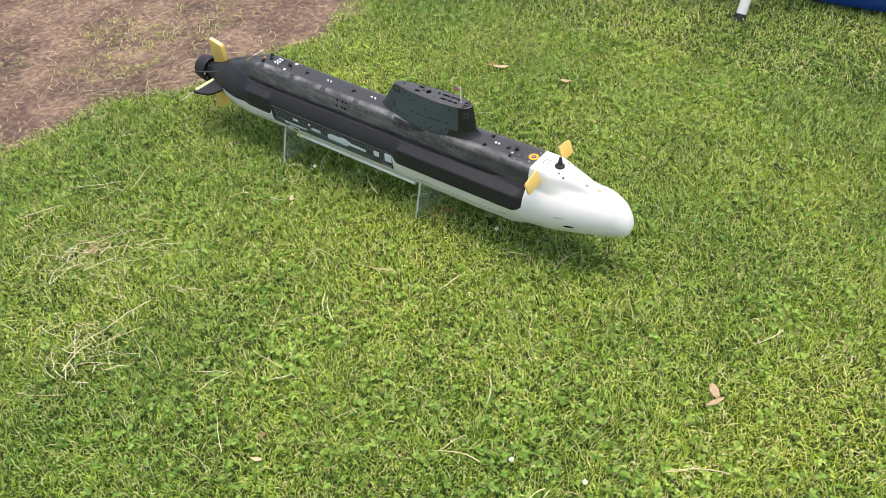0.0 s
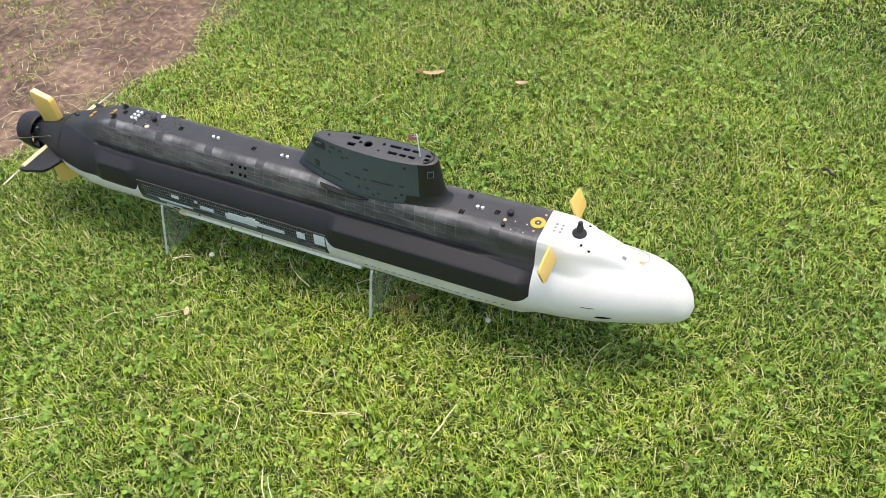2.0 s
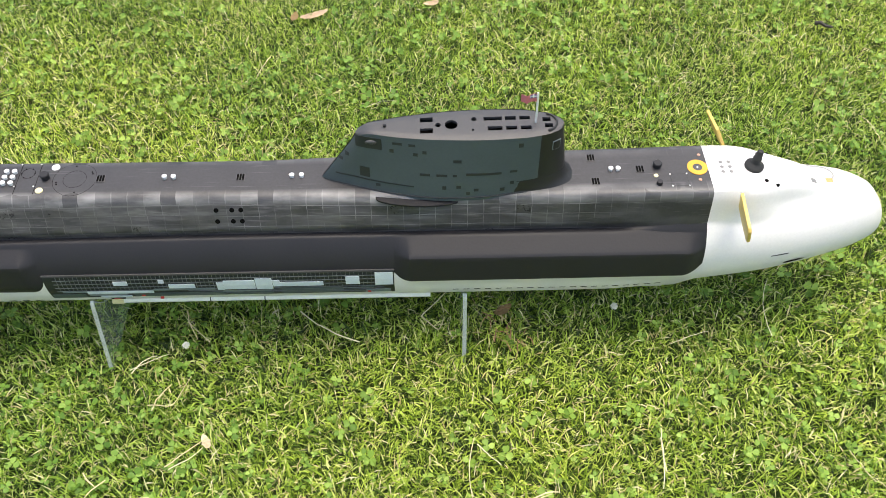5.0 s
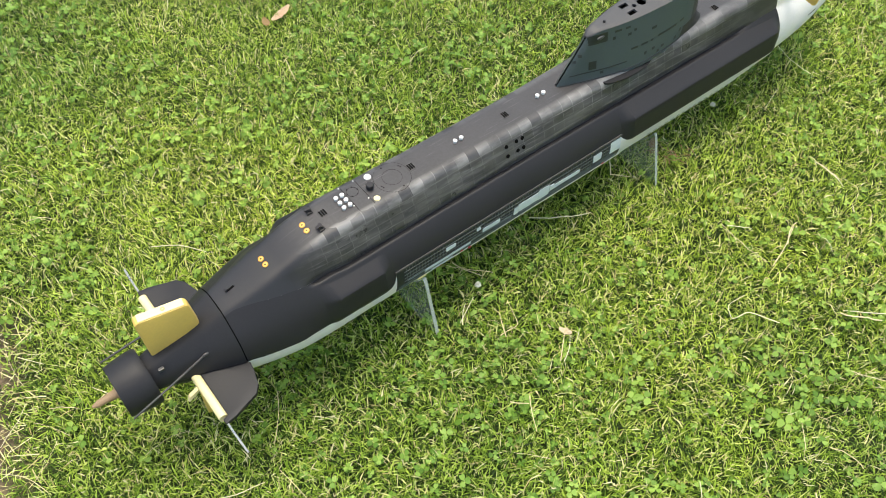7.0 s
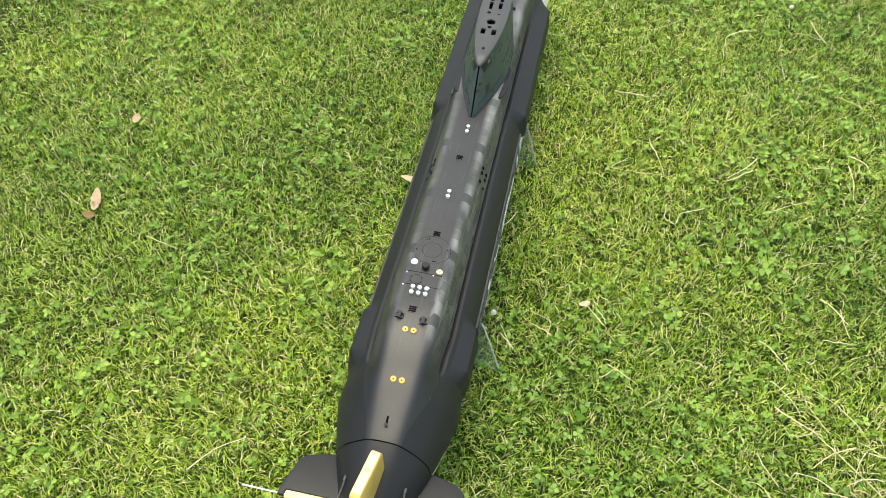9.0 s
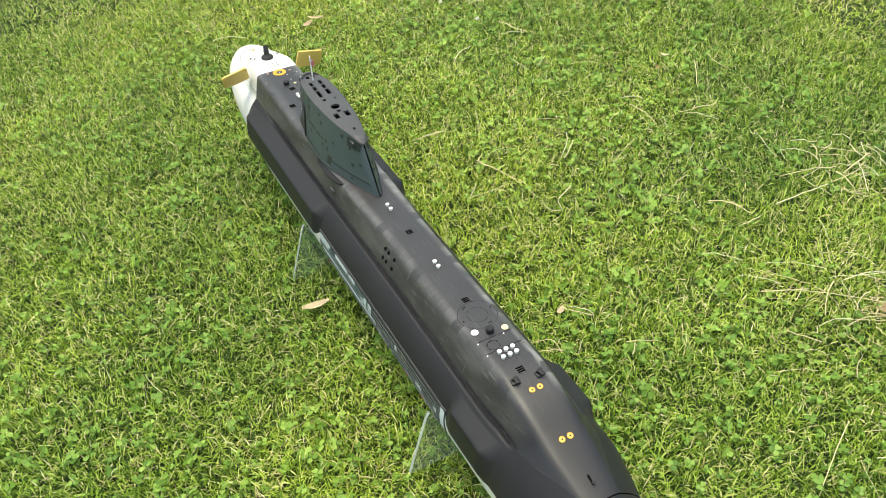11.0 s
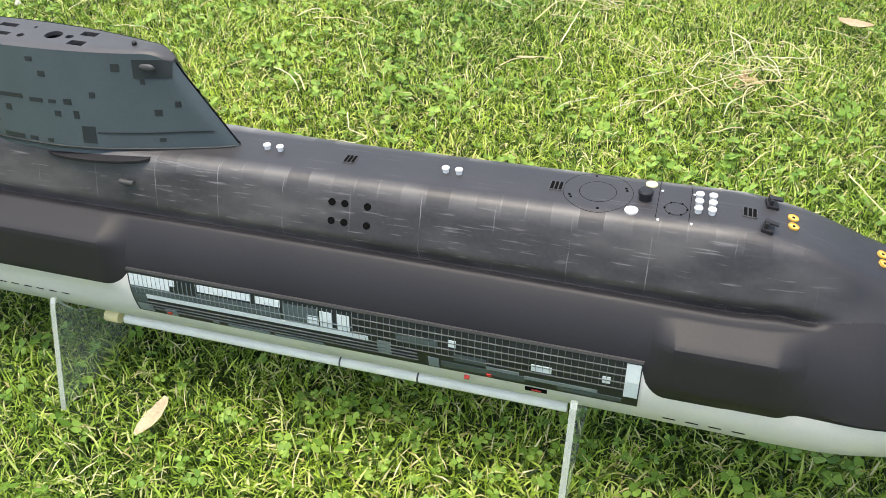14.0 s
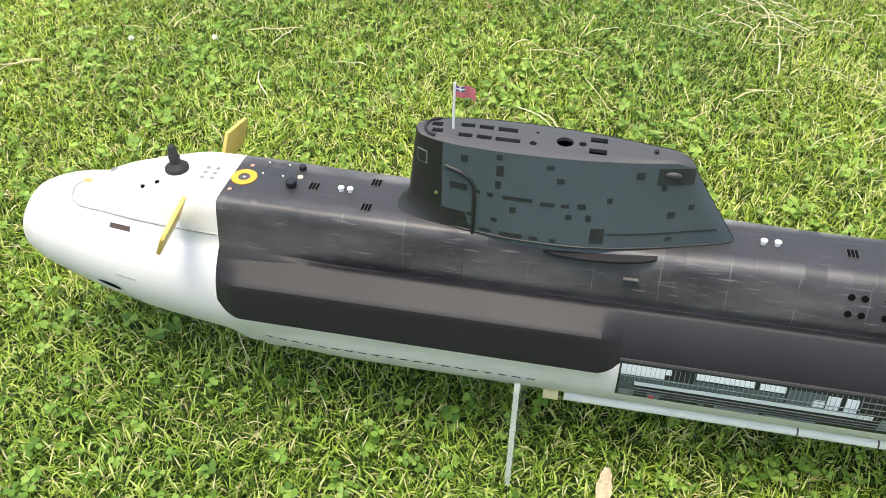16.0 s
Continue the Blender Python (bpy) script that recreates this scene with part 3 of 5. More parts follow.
def build_clover(n, area, seed, size_range, clear=None):
    """Low three-leaved clover, thick in some places and thin in others; each leaflet is a notched, folded blade."""
    rng = np.random.RandomState(seed)
    x, y = scatter(rng, n, *area)
    field = value_noise(x, y, 2.1, 31) * 0.45 + value_noise(x, y, 6.5, 32) * 0.35 + value_noise(x, y, 19.0, 33) * 0.20
    k = keep_off_bare(rng, x, y, 0) & (rng.rand(n) < np.clip((field - 0.30) / 0.36, 0.08, 1.0))
    if clear is not None:
        k &= ~((x > clear[0]) & (x < clear[1]) & (y > clear[2]) & (y < clear[3]))
    x, y, field = x[k], y[k], field[k]
    n = len(x)
    z = rng.uniform(-0.008, 0.008, n) + 0.006 * rng.rand(n)
    size = rng.uniform(*size_range, n) * (0.75 + 0.5 * value_noise(x, y, 11.0, 34))
    rot = rng.uniform(0, 2 * math.pi, n)
    tilt, tdir = np.radians(rng.uniform(0, 40, n)), rng.uniform(0, 2 * math.pi, n)
    shape = np.array([(0.03, 0.0, 0.0), (0.34, -0.40, 0.10), (0.72, -0.50, 0.14), (1.00, -0.30, 0.10), (0.95, 0.0, 0.01), (1.00, 0.30, 0.10), (0.72, 0.50, 0.14), (0.34, 0.40, 0.10)])
    out = np.empty((n, 3, 8, 3))
    for j in range(3):
        a = rot + j * 2.0944 + rng.normal(0, 0.13, n)
        c, s = np.cos(a)[:, None], np.sin(a)[:, None]
        fold = rng.uniform(0.4, 2.2, n)[:, None]
        lx, ly, lz = shape[None, :, 0], shape[None, :, 1], shape[None, :, 2] * fold
        grow = (size * rng.uniform(0.85, 1.1, n))[:, None]
        X, Y = (c * lx - s * ly) * grow, (s * lx + c * ly) * grow
        lean = (X * np.cos(tdir)[:, None] + Y * np.sin(tdir)[:, None]) * np.tan(tilt)[:, None]
        out[:, j, :, 0], out[:, j, :, 1] = x[:, None] + X, y[:, None] + Y
        out[:, j, :, 2] = z[:, None] + lz * grow + lean
    o = np.arange(n * 3)[:, None] * 8
    loops = (o + np.array([0, 1, 2, 3, 4, 0, 4, 5, 6, 7])).ravel()
    starts = (np.arange(n * 3)[:, None] * 10 + np.array([0, 5])).ravel()
    ob = mesh_from_arrays("clover", out.reshape(-1, 3), loops, starts, CLOVER)
    return tagged(ob, "low green clover growing in patches through the lawn", "clover", kind="stuff")


CORE = (-1.45, 1.38, -1.40, 1.20)
WIDE = (-2.5, 1.85, -1.75, 2.2)
build_grass("grass", 380000, CORE, (0.011, 0.034), (0.0012, 0.0029), 1, GRASS, "short mown green grass blades of the lawn")
build_grass("grass", 200000, CORE, (0.014, 0.036), (0.0011, 0.0022), 7, GRASS, "fine grass blades between the broader ones", spans=1)
build_grass("grass", 500000, WIDE, (0.012, 0.034), (0.0016, 0.0034), 2, GRASS, "short mown green grass farther out on the lawn", CORE, spans=1)
build_grass("grass", 46000, CORE, (0.010, 0.034), (0.0009, 0.0018), 3, DRY, "dry yellow grass stems among the green", None, -0.009, spans=1)
build_grass("grass", 60000, WIDE, (0.012, 0.040), (0.0013, 0.0026), 13, DRY, "dry yellow grass stems farther out on the lawn", CORE, -0.009, spans=1)


def build_litter(n, area, seed):
    """Dry stems and crumbs lying flat on the bare earth, thickest along the edge of the grass."""
    rng = np.random.RandomState(seed)
    x, y = scatter(rng, n, *area)
    b = np.array([bare_at(float(a), float(c)) for a, c in zip(x, y)])
    near = np.exp(-((b - 0.45) / 0.4) ** 2)
    k = (rng.rand(n) < 0.10 + 0.9 * near) & (b > 0.05)
    x, y, b = x[k], y[k], b[k]
    n = len(x)
    a, ln, wd = rng.uniform(0, 2 * math.pi, n), rng.uniform(0.006, 0.05, n), rng.uniform(0.0006, 0.0022, n)
    z = -0.003 + rng.uniform(-0.002, 0.010, n)
    d = np.stack([np.cos(a), np.sin(a), rng.uniform(-0.15, 0.15, n)], 1) * ln[:, None] * 0.5
    s = np.stack([-np.sin(a), np.cos(a), np.zeros(n)], 1) * wd[:, None] * 0.5
    c = np.stack([x, y, z], 1)
    v = np.stack([c - d - s, c - d + s, c + d + s * 0.5, c + d - s * 0.5], 1)
    loops, starts = np.arange(n * 4), np.arange(n) * 4
    ob = mesh_from_arrays("litter", v.reshape(-1, 3), loops, starts, DRY)
    return tagged(ob, "dry straw litter on the bare brown earth", "straw litter", kind="stuff")


build_litter(16000, (-2.6, -0.9, -0.9, 1.3), 9)
build_clover(15000, CORE, 4, (0.0042, 0.0098))
build_clover(9000, WIDE, 14, (0.0055, 0.0105), CORE)

# ---- the model submarine ----
SUB = thing("model_submarine", "black and white scale model submarine with yellow fins", "model submarine",
            m=pose(0, 0, 0.2565, 3.0, 1.6, 0))

# half width of the round hull, its half height, and the height of its axis
R_TAB = ((-0.935, 0.020), (-0.90, 0.028), (-0.86, 0.043), (-0.826, 0.056), (-0.797, 0.066), (-0.75, 0.077), (-0.70, 0.084), (-0.64, 0.086),
         (0.18, 0.086), (0.25, 0.0845), (0.3125, 0.0805), (0.40, 0.0761), (0.46, 0.0683), (0.51, 0.0562), (0.545, 0.0415), (0.566, 0.0275), (0.575, 0.0160), (0.579, 0.0012))
H_TAB = ((0.18, 0.086), (0.25, 0.0850), (0.3125, 0.0812), (0.40, 0.0738), (0.46, 0.0650), (0.51, 0.0575), (0.545, 0.0470), (0.566, 0.0310), (0.575, 0.0185), (0.579, 0.0012))
C_TAB = ((-0.95, -0.127), (-0.75, -0.125), (-0.6, -0.121), (0.18, -0.120), (0.25, -0.1165), (0.3125, -0.1095), (0.40, -0.1014), (0.46, -0.0940), (0.51, -0.0895),
         (0.545, -0.0916), (0.566, -0.0995), (0.579, -0.106))
DECK_TAB = ((-0.93, -0.112), (-0.86, -0.090), (-0.797, -0.061), (-0.771, -0.051), (-0.718, -0.029), (-0.649, -0.006), (-0.61, -0.0005), (-0.53, -0.0015), (-0.38, -0.0030),
            (-0.21, -0.0042), (0.0, -0.0035), (0.19, -0.0022), (0.31, 0.0), (0.385, 0.0), (0.42, -0.006), (0.45, -0.016), (0.48, -0.031), (0.51, -0.049), (0.55, -0.080), (0.584, -0.104))
HALF_TAB = ((-0.93, 0.006), (-0.80, 0.020), (-0.72, 0.030), (-0.64, 0.033), (-0.30, 0.034), (-0.15, 0.038), (0.10, 0.041), (0.31, 0.043), (0.37, 0.042),
            (0.42, 0.034), (0.47, 0.022), (0.53, 0.012), (0.584, 0.001))
LEAN_TAB = ((-0.93, 0.55), (-0.72, 0.55), (-0.64, 0.40), (-0.30, 0.394), (-0.15, 0.317), (0.10, 0.26), (0.31, 0.22), (0.38, 0.28), (0.584, 0.25))


def round_r(x, t):
    """Distance from the axis to the round hull: a circle abaft, an ellipse towards the bow."""
    r = curve(x, R_TAB)
    if x <= 0.18:
        return r
    return 1 / math.sqrt((math.sin(t) / r) ** 2 + (math.cos(t) / curve(x, H_TAB)) ** 2)


def casing_r(t, c, wd, half, lean, p=24.0):
    """Distance from the axis to the flat-topped casing at the angle t from straight up."""
    s, k = math.sin(t), math.cos(t)
    if k <= 0.05:
        return 0.0
    top = (wd - c) / k
    # side line: y = half + lean * (wd - w)
    den = s + lean * k
    side = (half + lean * (wd - c)) / den if den > 1e-6 else 9
    return (top ** -p + side ** -p) ** (-1 / p)


def lin(x, a, b):
    return min(1, max(0, (x - a) / (b - a)))


def fairing(x, side):
    """How far the flank fairing (forward) and the aft pod stand out, 0 to 1."""
    f = min(lin(x, -0.097, -0.077), 1 - ramp(x, 0.285, 0.318))
    return max(f, 0.92 * min(lin(x, -0.674, -0.653), 1 - lin(x, -0.579, -0.562)))


def chine_w(x):
    """Height of the fairings' sharp edge: the aft pod's lies a little lower."""
    return -0.0708 - 0.0047 * ramp(x, -0.30, -0.45)


def fair_r(t, c, w):
    """Chined fairing: an upper facet, a steep side and an undercut below the edge at height w."""
    s, k = math.sin(t), math.cos(t)
    total = 1e-9
    for (y0, w0), (y1, w1) in (((0.053, w + 0.0175), (0.0875, w)), ((0.0875, w), (0.092, -0.114)), ((0.092, -0.114), (0.060, -0.181))):
        ny, nw = (w0 - w1), (y1 - y0)
        den = ny * s + nw * k
        if den > 1e-6:
            total += ((ny * y0 + nw * (w0 - c)) / den) ** -70
    return total ** (-1 / 70)


def white_w(x):
    """Height of the line between black upper and white lower hull."""
    w = curve(x, ((-0.80, -0.122), (-0.74, -0.126), (-0.672, -0.121), (-0.660, -0.127), (-0.577, -0.1285), (-0.561, -0.114), (-0.5585, -0.100),
                  (-0.098, -0.100), (-0.0965, -0.105), (-0.080, -0.1135), (0.285, -0.1125), (0.303, -0.109), (0.3125, -0.100)))
    return w


def hull_point(x, t, off=0.0):
    a = abs(t)
    c, r0 = curve(x, C_TAB), round_r(x, a)
    wd, half, lean = curve(x, DECK_TAB), curve(x, HALF_TAB), curve(x, LEAN_TAB)
    rc = casing_r(a, c, wd, half, lean, 20 + 8 * ramp(x, -0.30, -0.05) - 14 * ramp(x, 0.34, 0.42))
    r = r0
    f = fairing(x, 1 if t > 0 else -1)
    if f > 0:
        fr = min(fair_r(a, c, chine_w(x)), 0.2)
        if a < 2.35 and fr > r0 * 0.995:
            r = r0 + (fr - r0) * f
    soft = 0.024 * ramp(x, -0.660, -0.725)
    near = max(0.0, soft - abs(rc - r)) / soft if soft > 1e-5 and rc > 0 else 0.0
    if near > 0:
        # abaft the groove the casing swells gently out of the tail
        r = max(r, rc) + near * near * soft / 4
    elif rc > r:
        # the casing's sides melt into the round bow
        r = rc + (r - rc) * ramp(x, 0.345, 0.455) * ramp(a, 0.15, 0.55)
    if -0.70 < x < 0.27 and 0.3 < a < 1.2:
        # a thin groove where the casing meets the hull
        d = (a - groove_t(x)) * r / 0.0036
        r -= 0.0070 * math.exp(-d * d) * ramp(x, -0.686, -0.668) * (1 - ramp(x, 0.17, 0.26))
    r += off
    return Vector((x, r * math.sin(t), c + r * math.cos(t)))


GROOVE = {}


def groove_t(x):
    """Angle at which the casing's side leaves the hull."""
    key = round(x, 6)
    if key not in GROOVE:
        GROOVE[key] = find_groove(x)
    return GROOVE[key]


def find_groove(x):
    lo, hi = 0.05, 1.35
    c = curve(x, C_TAB)
    wd, half, lean = curve(x, DECK_TAB), curve(x, HALF_TAB), curve(x, LEAN_TAB)
    if casing_r(lo, c, wd, half, lean) < round_r(x, lo):
        return 0.35
    for _ in range(30):
        m = (lo + hi) / 2
        if casing_r(m, c, wd, half, lean) > round_r(x, m):
            lo = m
        else:
            hi = m
    return min(lo, 1.0)


def t_at_w(x, w):
    """Angle on the port side of the hull's skin at the height w."""
    lo, hi = 0.9, 3.0
    for _ in range(28):
        m = (lo + hi) / 2
        if hull_point(x, m).z > w:
            lo = m
        else:
            hi = m
    return lo


def chine_t(x):
    """Angle of the sharp edge along the flank fairings."""
    return math.atan2(0.0875, chine_w(x) - curve(x, C_TAB))


KINKS = (-0.674, -0.653, -0.579, -0.562, -0.097, -0.077)


def skin(x0, x1, step, t_lo, t_hi, n, both=True, off=0.0, bias=lambda q: q):
    """Skin of the hull between two angle functions of x, on port and starboard, with rows at every kink."""
    k = max(2, int(round((x1 - x0) / step)))
    xs = [x0 + (x1 - x0) * i / k for i in range(k + 1)]
    for q in KINKS:
        if x0 < q < x1:
            xs[min(range(1, k), key=lambda i: abs(xs[i] - q))] = q
    bm = bmesh.new()
    for s in ((1, -1) if both else (1,)):
        rows = []
        for x in xs:
            a, b = t_lo(x), t_hi(x)
            rows.append([hull_point(x, s * (a + (b - a) * bias(j / n)), off) for j in range(n + 1)])
        g = grid_mesh(rows)
        if s > 0:
            bmesh.ops.reverse_faces(g, faces=g.faces[:])
        merge(bm, g)
    bmesh.ops.remove_doubles(bm, verts=bm.verts[:], dist=1e-5)
    bmesh.ops.recalc_face_normals(bm, faces=bm.faces[:])
    return bm


BOW = 0.3125
SEAM = -0.797
part("casing", skin(SEAM, BOW, 0.008, lambda x: 0.0, groove_t, 30, bias=lambda q: 1 - (1 - q) ** 1.5), CASING, SUB, "black deck casing with rubbed grey tile lines")
bm = skin(SEAM, BOW, 0.004, groove_t, chine_t, 26, bias=lambda q: q ** 1.6)
merge(bm, skin(SEAM, BOW, 0.004, chine_t, lambda x: t_at_w(x, white_w(x)), 14))
bmesh.ops.remove_doubles(bm, verts=bm.verts[:], dist=1e-5)
bmesh.ops.recalc_face_normals(bm, faces=bm.faces[:])
part("upper_hull", bm, BLACK, SUB, "satin black upper hull", angle=24)
part("lower_hull", skin(SEAM, BOW, 0.004, lambda x: t_at_w(x, white_w(x)), lambda x: math.pi, 18), WHITE, SUB, "white lower hull")
part("bow", skin(BOW, 0.579, 0.004, lambda x: 0.0, lambda x: math.pi, 60), WHITE, SUB, "rounded white bow")
part("tail_cone", skin(-0.935, SEAM - 0.0016, 0.006, lambda x: 0.0, lambda x: math.pi, 40), BLACK, SUB, "black tapered tail cone")
bm = skin(-0.80, -0.795, 0.005, lambda x: 0.0, lambda x: math.pi, 40, off=-0.0022)
part("seam", bm, DEEP_BLACK, SUB, "dark open joint round the tail")


def patch(surface, a0, a1, b0, b1, na, nb, out, into):
    """A thin closed piece laid on a surface(a, b, offset), from `into` below to `out` above it."""
    bm = bmesh.new()
    grids = []
    for off in (out, -into):
        grids.append([[bm.verts.new(surface(a0 + (a1 - a0) * i / na, b0 + (b1 - b0) * j / nb, off)) for j in range(nb + 1)] for i in range(na + 1)])
    top, low = grids
    for i in range(na):
        for j in range(nb):
            bm.faces.new((top[i][j], top[i + 1][j], top[i + 1][j + 1], top[i][j + 1]))
            bm.faces.new((low[i][j], low[i][j + 1], low[i + 1][j + 1], low[i + 1][j]))
    rim_t = [top[i][0] for i in range(na + 1)] + [top[na][j] for j in range(1, nb + 1)] + [top[i][nb] for i in range(na - 1, -1, -1)] + [top[0][j] for j in range(nb - 1, 0, -1)]
    rim_l = [low[i][0] for i in range(na + 1)] + [low[na][j] for j in range(1, nb + 1)] + [low[i][nb] for i in range(na - 1, -1, -1)] + [low[0][j] for j in range(nb - 1, 0, -1)]
    for k in range(len(rim_t)):
        q = (k + 1) % len(rim_t)
        bm.faces.new((rim_t[k], rim_l[k], rim_l[q], rim_t[q]))
    bmesh.ops.recalc_face_normals(bm, faces=bm.faces[:])
    return bm


# ---- sail ----
def sail_top(x):
    return 0.087 - 0.003 * lin(x, 0.06, -0.10) - 0.012 * lin(x, -0.118, -0.142) ** 2


SHAPE = ((0.0, 0.0), (0.02, 0.20), (0.06, 0.34), (0.12, 0.46), (0.25, 0.71), (0.44, 0.92), (0.63, 1.0), (0.80, 0.93), (0.90, 0.76), (0.96, 0.53), (0.99, 0.28), (1.0, 0.0))


FOOT = ((0.0, 0.0), (0.03, 0.12), (0.10, 0.30), (0.25, 0.67), (0.40, 0.92), (0.52, 1.0), (0.64, 0.98), (0.80, 0.82), (0.90, 0.64), (0.96, 0.44), (0.99, 0.24), (1.0, 0.0))


def sail_point(u, v, side, off=0.0):
    xa, xf = -0.190 + 0.050 * v, 0.127 - 0.011 * v
    x = xa + (xf - xa) * u
    half = (0.0425 + (0.0265 - 0.0425) * v) * (curve(u, FOOT) * (1 - v) + curve(u, SHAPE) * v) + 0.0012 * (1 - u)
    du = 0.01
    t = (curve(min(1, u + du), SHAPE) - curve(max(0, u - du), SHAPE)) * 0.03 / (2 * du * (xf - xa))
    n = Vector((-t, 1.0, 0.2)).normalized()
    return Vector((x + n.x * off, side * (half + n.y * off), v * sail_top(x) - 0.004 * (1 - v) + n.z * off))


def sail_surface(side):
    """The sail's side as a function of x, height and offset."""
    def f(x, w, off):
        v = min(1, max(0, (w + 0.004) / (sail_top(x) + 0.004)))
        xa, xf = -0.190 + 0.050 * v, 0.127 - 0.011 * v
        p = sail_point(min(0.999, max(0.001, (x - xa) / (xf - xa))), v, side, off)
        return p
    return f


def sail_shell(u0, u1, nu, nv=10):
    bm = bmesh.new()
    for s in (1, -1):
        rows = []
        for i in range(nu + 1):
            q = i / nu
            rows.append([sail_point(u0(j / nv) + (u1(j / nv) - u0(j / nv)) * q, j / nv, s) for j in range(nv + 1)])
        merge(bm, grid_mesh(rows))
    bmesh.ops.remove_doubles(bm, verts=bm.verts[:], dist=4e-5)
    bmesh.ops.recalc_face_normals(bm, faces=bm.faces[:])
    return bm


SPLIT = lambda v: 0.872 + 0.012 * v
SAIL = part("sail", sail_shell(lambda v: 0.0, SPLIT, 40), SLATE, SUB, "slate grey sail with dark panel marks")
part("sail_front", sail_shell(SPLIT, lambda v: 1.0, 24), SAIL_BLACK, SAIL, "matt black front of the sail")

# roof of the sail, with openings cut through it
rows_t, rows_b = [], []
for i in range(41):
    u = 0.004 + 0.992 * (1 - math.cos(math.pi * i / 40)) / 2
    p = sail_point(u, 1.0, 1)
    row = []
    for j in range(9):
        q = -1 + j / 4
        edge = 0.0022 * max(0, abs(q) - 0.7) / 0.3
        row.append((p.x, p.y * q, sail_top(p.x) + 0.0016 - edge))
    rows_t.append(row)
    rows_b.append([(x, y * 0.93, z - 0.0035) for x, y, z in row])
bm = bmesh.new()
T = [[bm.verts.new(p) for p in r] for r in rows_t]
B = [[bm.verts.new(p) for p in r] for r in rows_b]
for i in range(40):
    for j in range(8):
        bm.faces.new((T[i][j], T[i + 1][j], T[i + 1][j + 1], T[i][j + 1]))
        bm.faces.new((B[i][j], B[i][j + 1], B[i + 1][j + 1], B[i + 1][j]))
    for j in (0, 8):
        bm.faces.new((T[i][j], B[i][j], B[i + 1][j], T[i + 1][j]))
for i in (0, 40):
    for j in range(8):
        bm.faces.new((T[i][j], T[i][j + 1], B[i][j + 1], B[i][j]))
bmesh.ops.recalc_face_normals(bm, faces=bm.faces[:])
ROOF = part("sail_roof", bm, ROOF_GREY, SAIL, "charcoal roof of the sail with mast openings")
ROOF.parent = SUB
cutters = []
for x, y, sx, sy in ((0.068, 0.0085, 0.013, 0.0062), (0.0505, 0.0085, 0.0135, 0.0062), (0.029, 0.0085, 0.0225, 0.0062), (0.0685, -0.0085, 0.013, 0.0062),
                     (0.051, -0.0085, 0.0135, 0.0062), (0.031, -0.0085, 0.0180, 0.0066), (-0.052, 0.0095, 0.0155, 0.0082), (-0.052, -0.0095, 0.0155, 0.0082),
                     (0.0945, 0.0052, 0.010, 0.0066), (0.0965, -0.0055, 0.010, 0.0066)):
    cutters.append(box(bmesh.new(), x, y, 0.087, sx, sy, 0.02))
for x, y, r in ((-0.022, 0, 0.0078), (-0.038, 0, 0.0036), (0.006, 0.0085, 0.0034), (0.004, -0.010, 0.0018)):
    cutters.append(lathe(((0, -0.01), (r, -0.01), (r, 0.01), (0, 0.01)), 20, Matrix.Translation((x, y, 0.087))))
cut(ROOF, cutters)
# black sheet below the roof openings, the interior's shade put into its colour
rows = [[(sail_point(0.06 + 0.88 * i / 20, 0.8, s).x, sail_point(0.06 + 0.88 * i / 20, 0.8, 1).y * s * 0.86, 0.064) for s in (-1, 1)] for i in range(21)]
part("sail_inside", grid_mesh(rows), DEEP_BLACK, SAIL, "black sheet painting the shade inside the sail")
part("roof_stud", lathe(((0.0022, 0), (0.0022, 0.0022), (0.0012, 0.003), (0, 0.003)), 12, Matrix.Translation((-0.103, 0, 0.0862))), BLACK, SAIL)
# curved screen at the front of the bridge
bm = tube([(0.094 + 0.0125 * math.cos(a), 0.0145 * math.sin(a), 0.0895) for a in np.linspace(-1.5, 1.5, 15)], 0.0014, 6)
part("bridge_rim", bm, SAIL_BLACK, SAIL, "black rim round the bridge opening")
# skirt flaring out at the foot of the front
rows = []
for i in range(-30, 31):
    s, u = (1 if i >= 0 else -1), 1 - abs(i) / 30 * 0.23
    e = ramp(u, 0.77, 1.0)
    a, b = sail_point(u, 0.26, s), sail_point(u, 0.0, s)
    out = Vector((0.026 * e, s * 0.010 * e * (1 if u < 0.999 else 0), 0))
    rows.append([a, a.lerp(b, 0.4) + out * 0.08, a.lerp(b, 0.68) + out * 0.25, a.lerp(b, 0.87) + out * 0.52, a.lerp(b, 0.96) + out * 0.78, Vector((b.x, b.y, 0.0005)) + out])
part("skirt", grid_mesh(rows), SAIL_BLACK, SAIL, "black flared foot of the sail")
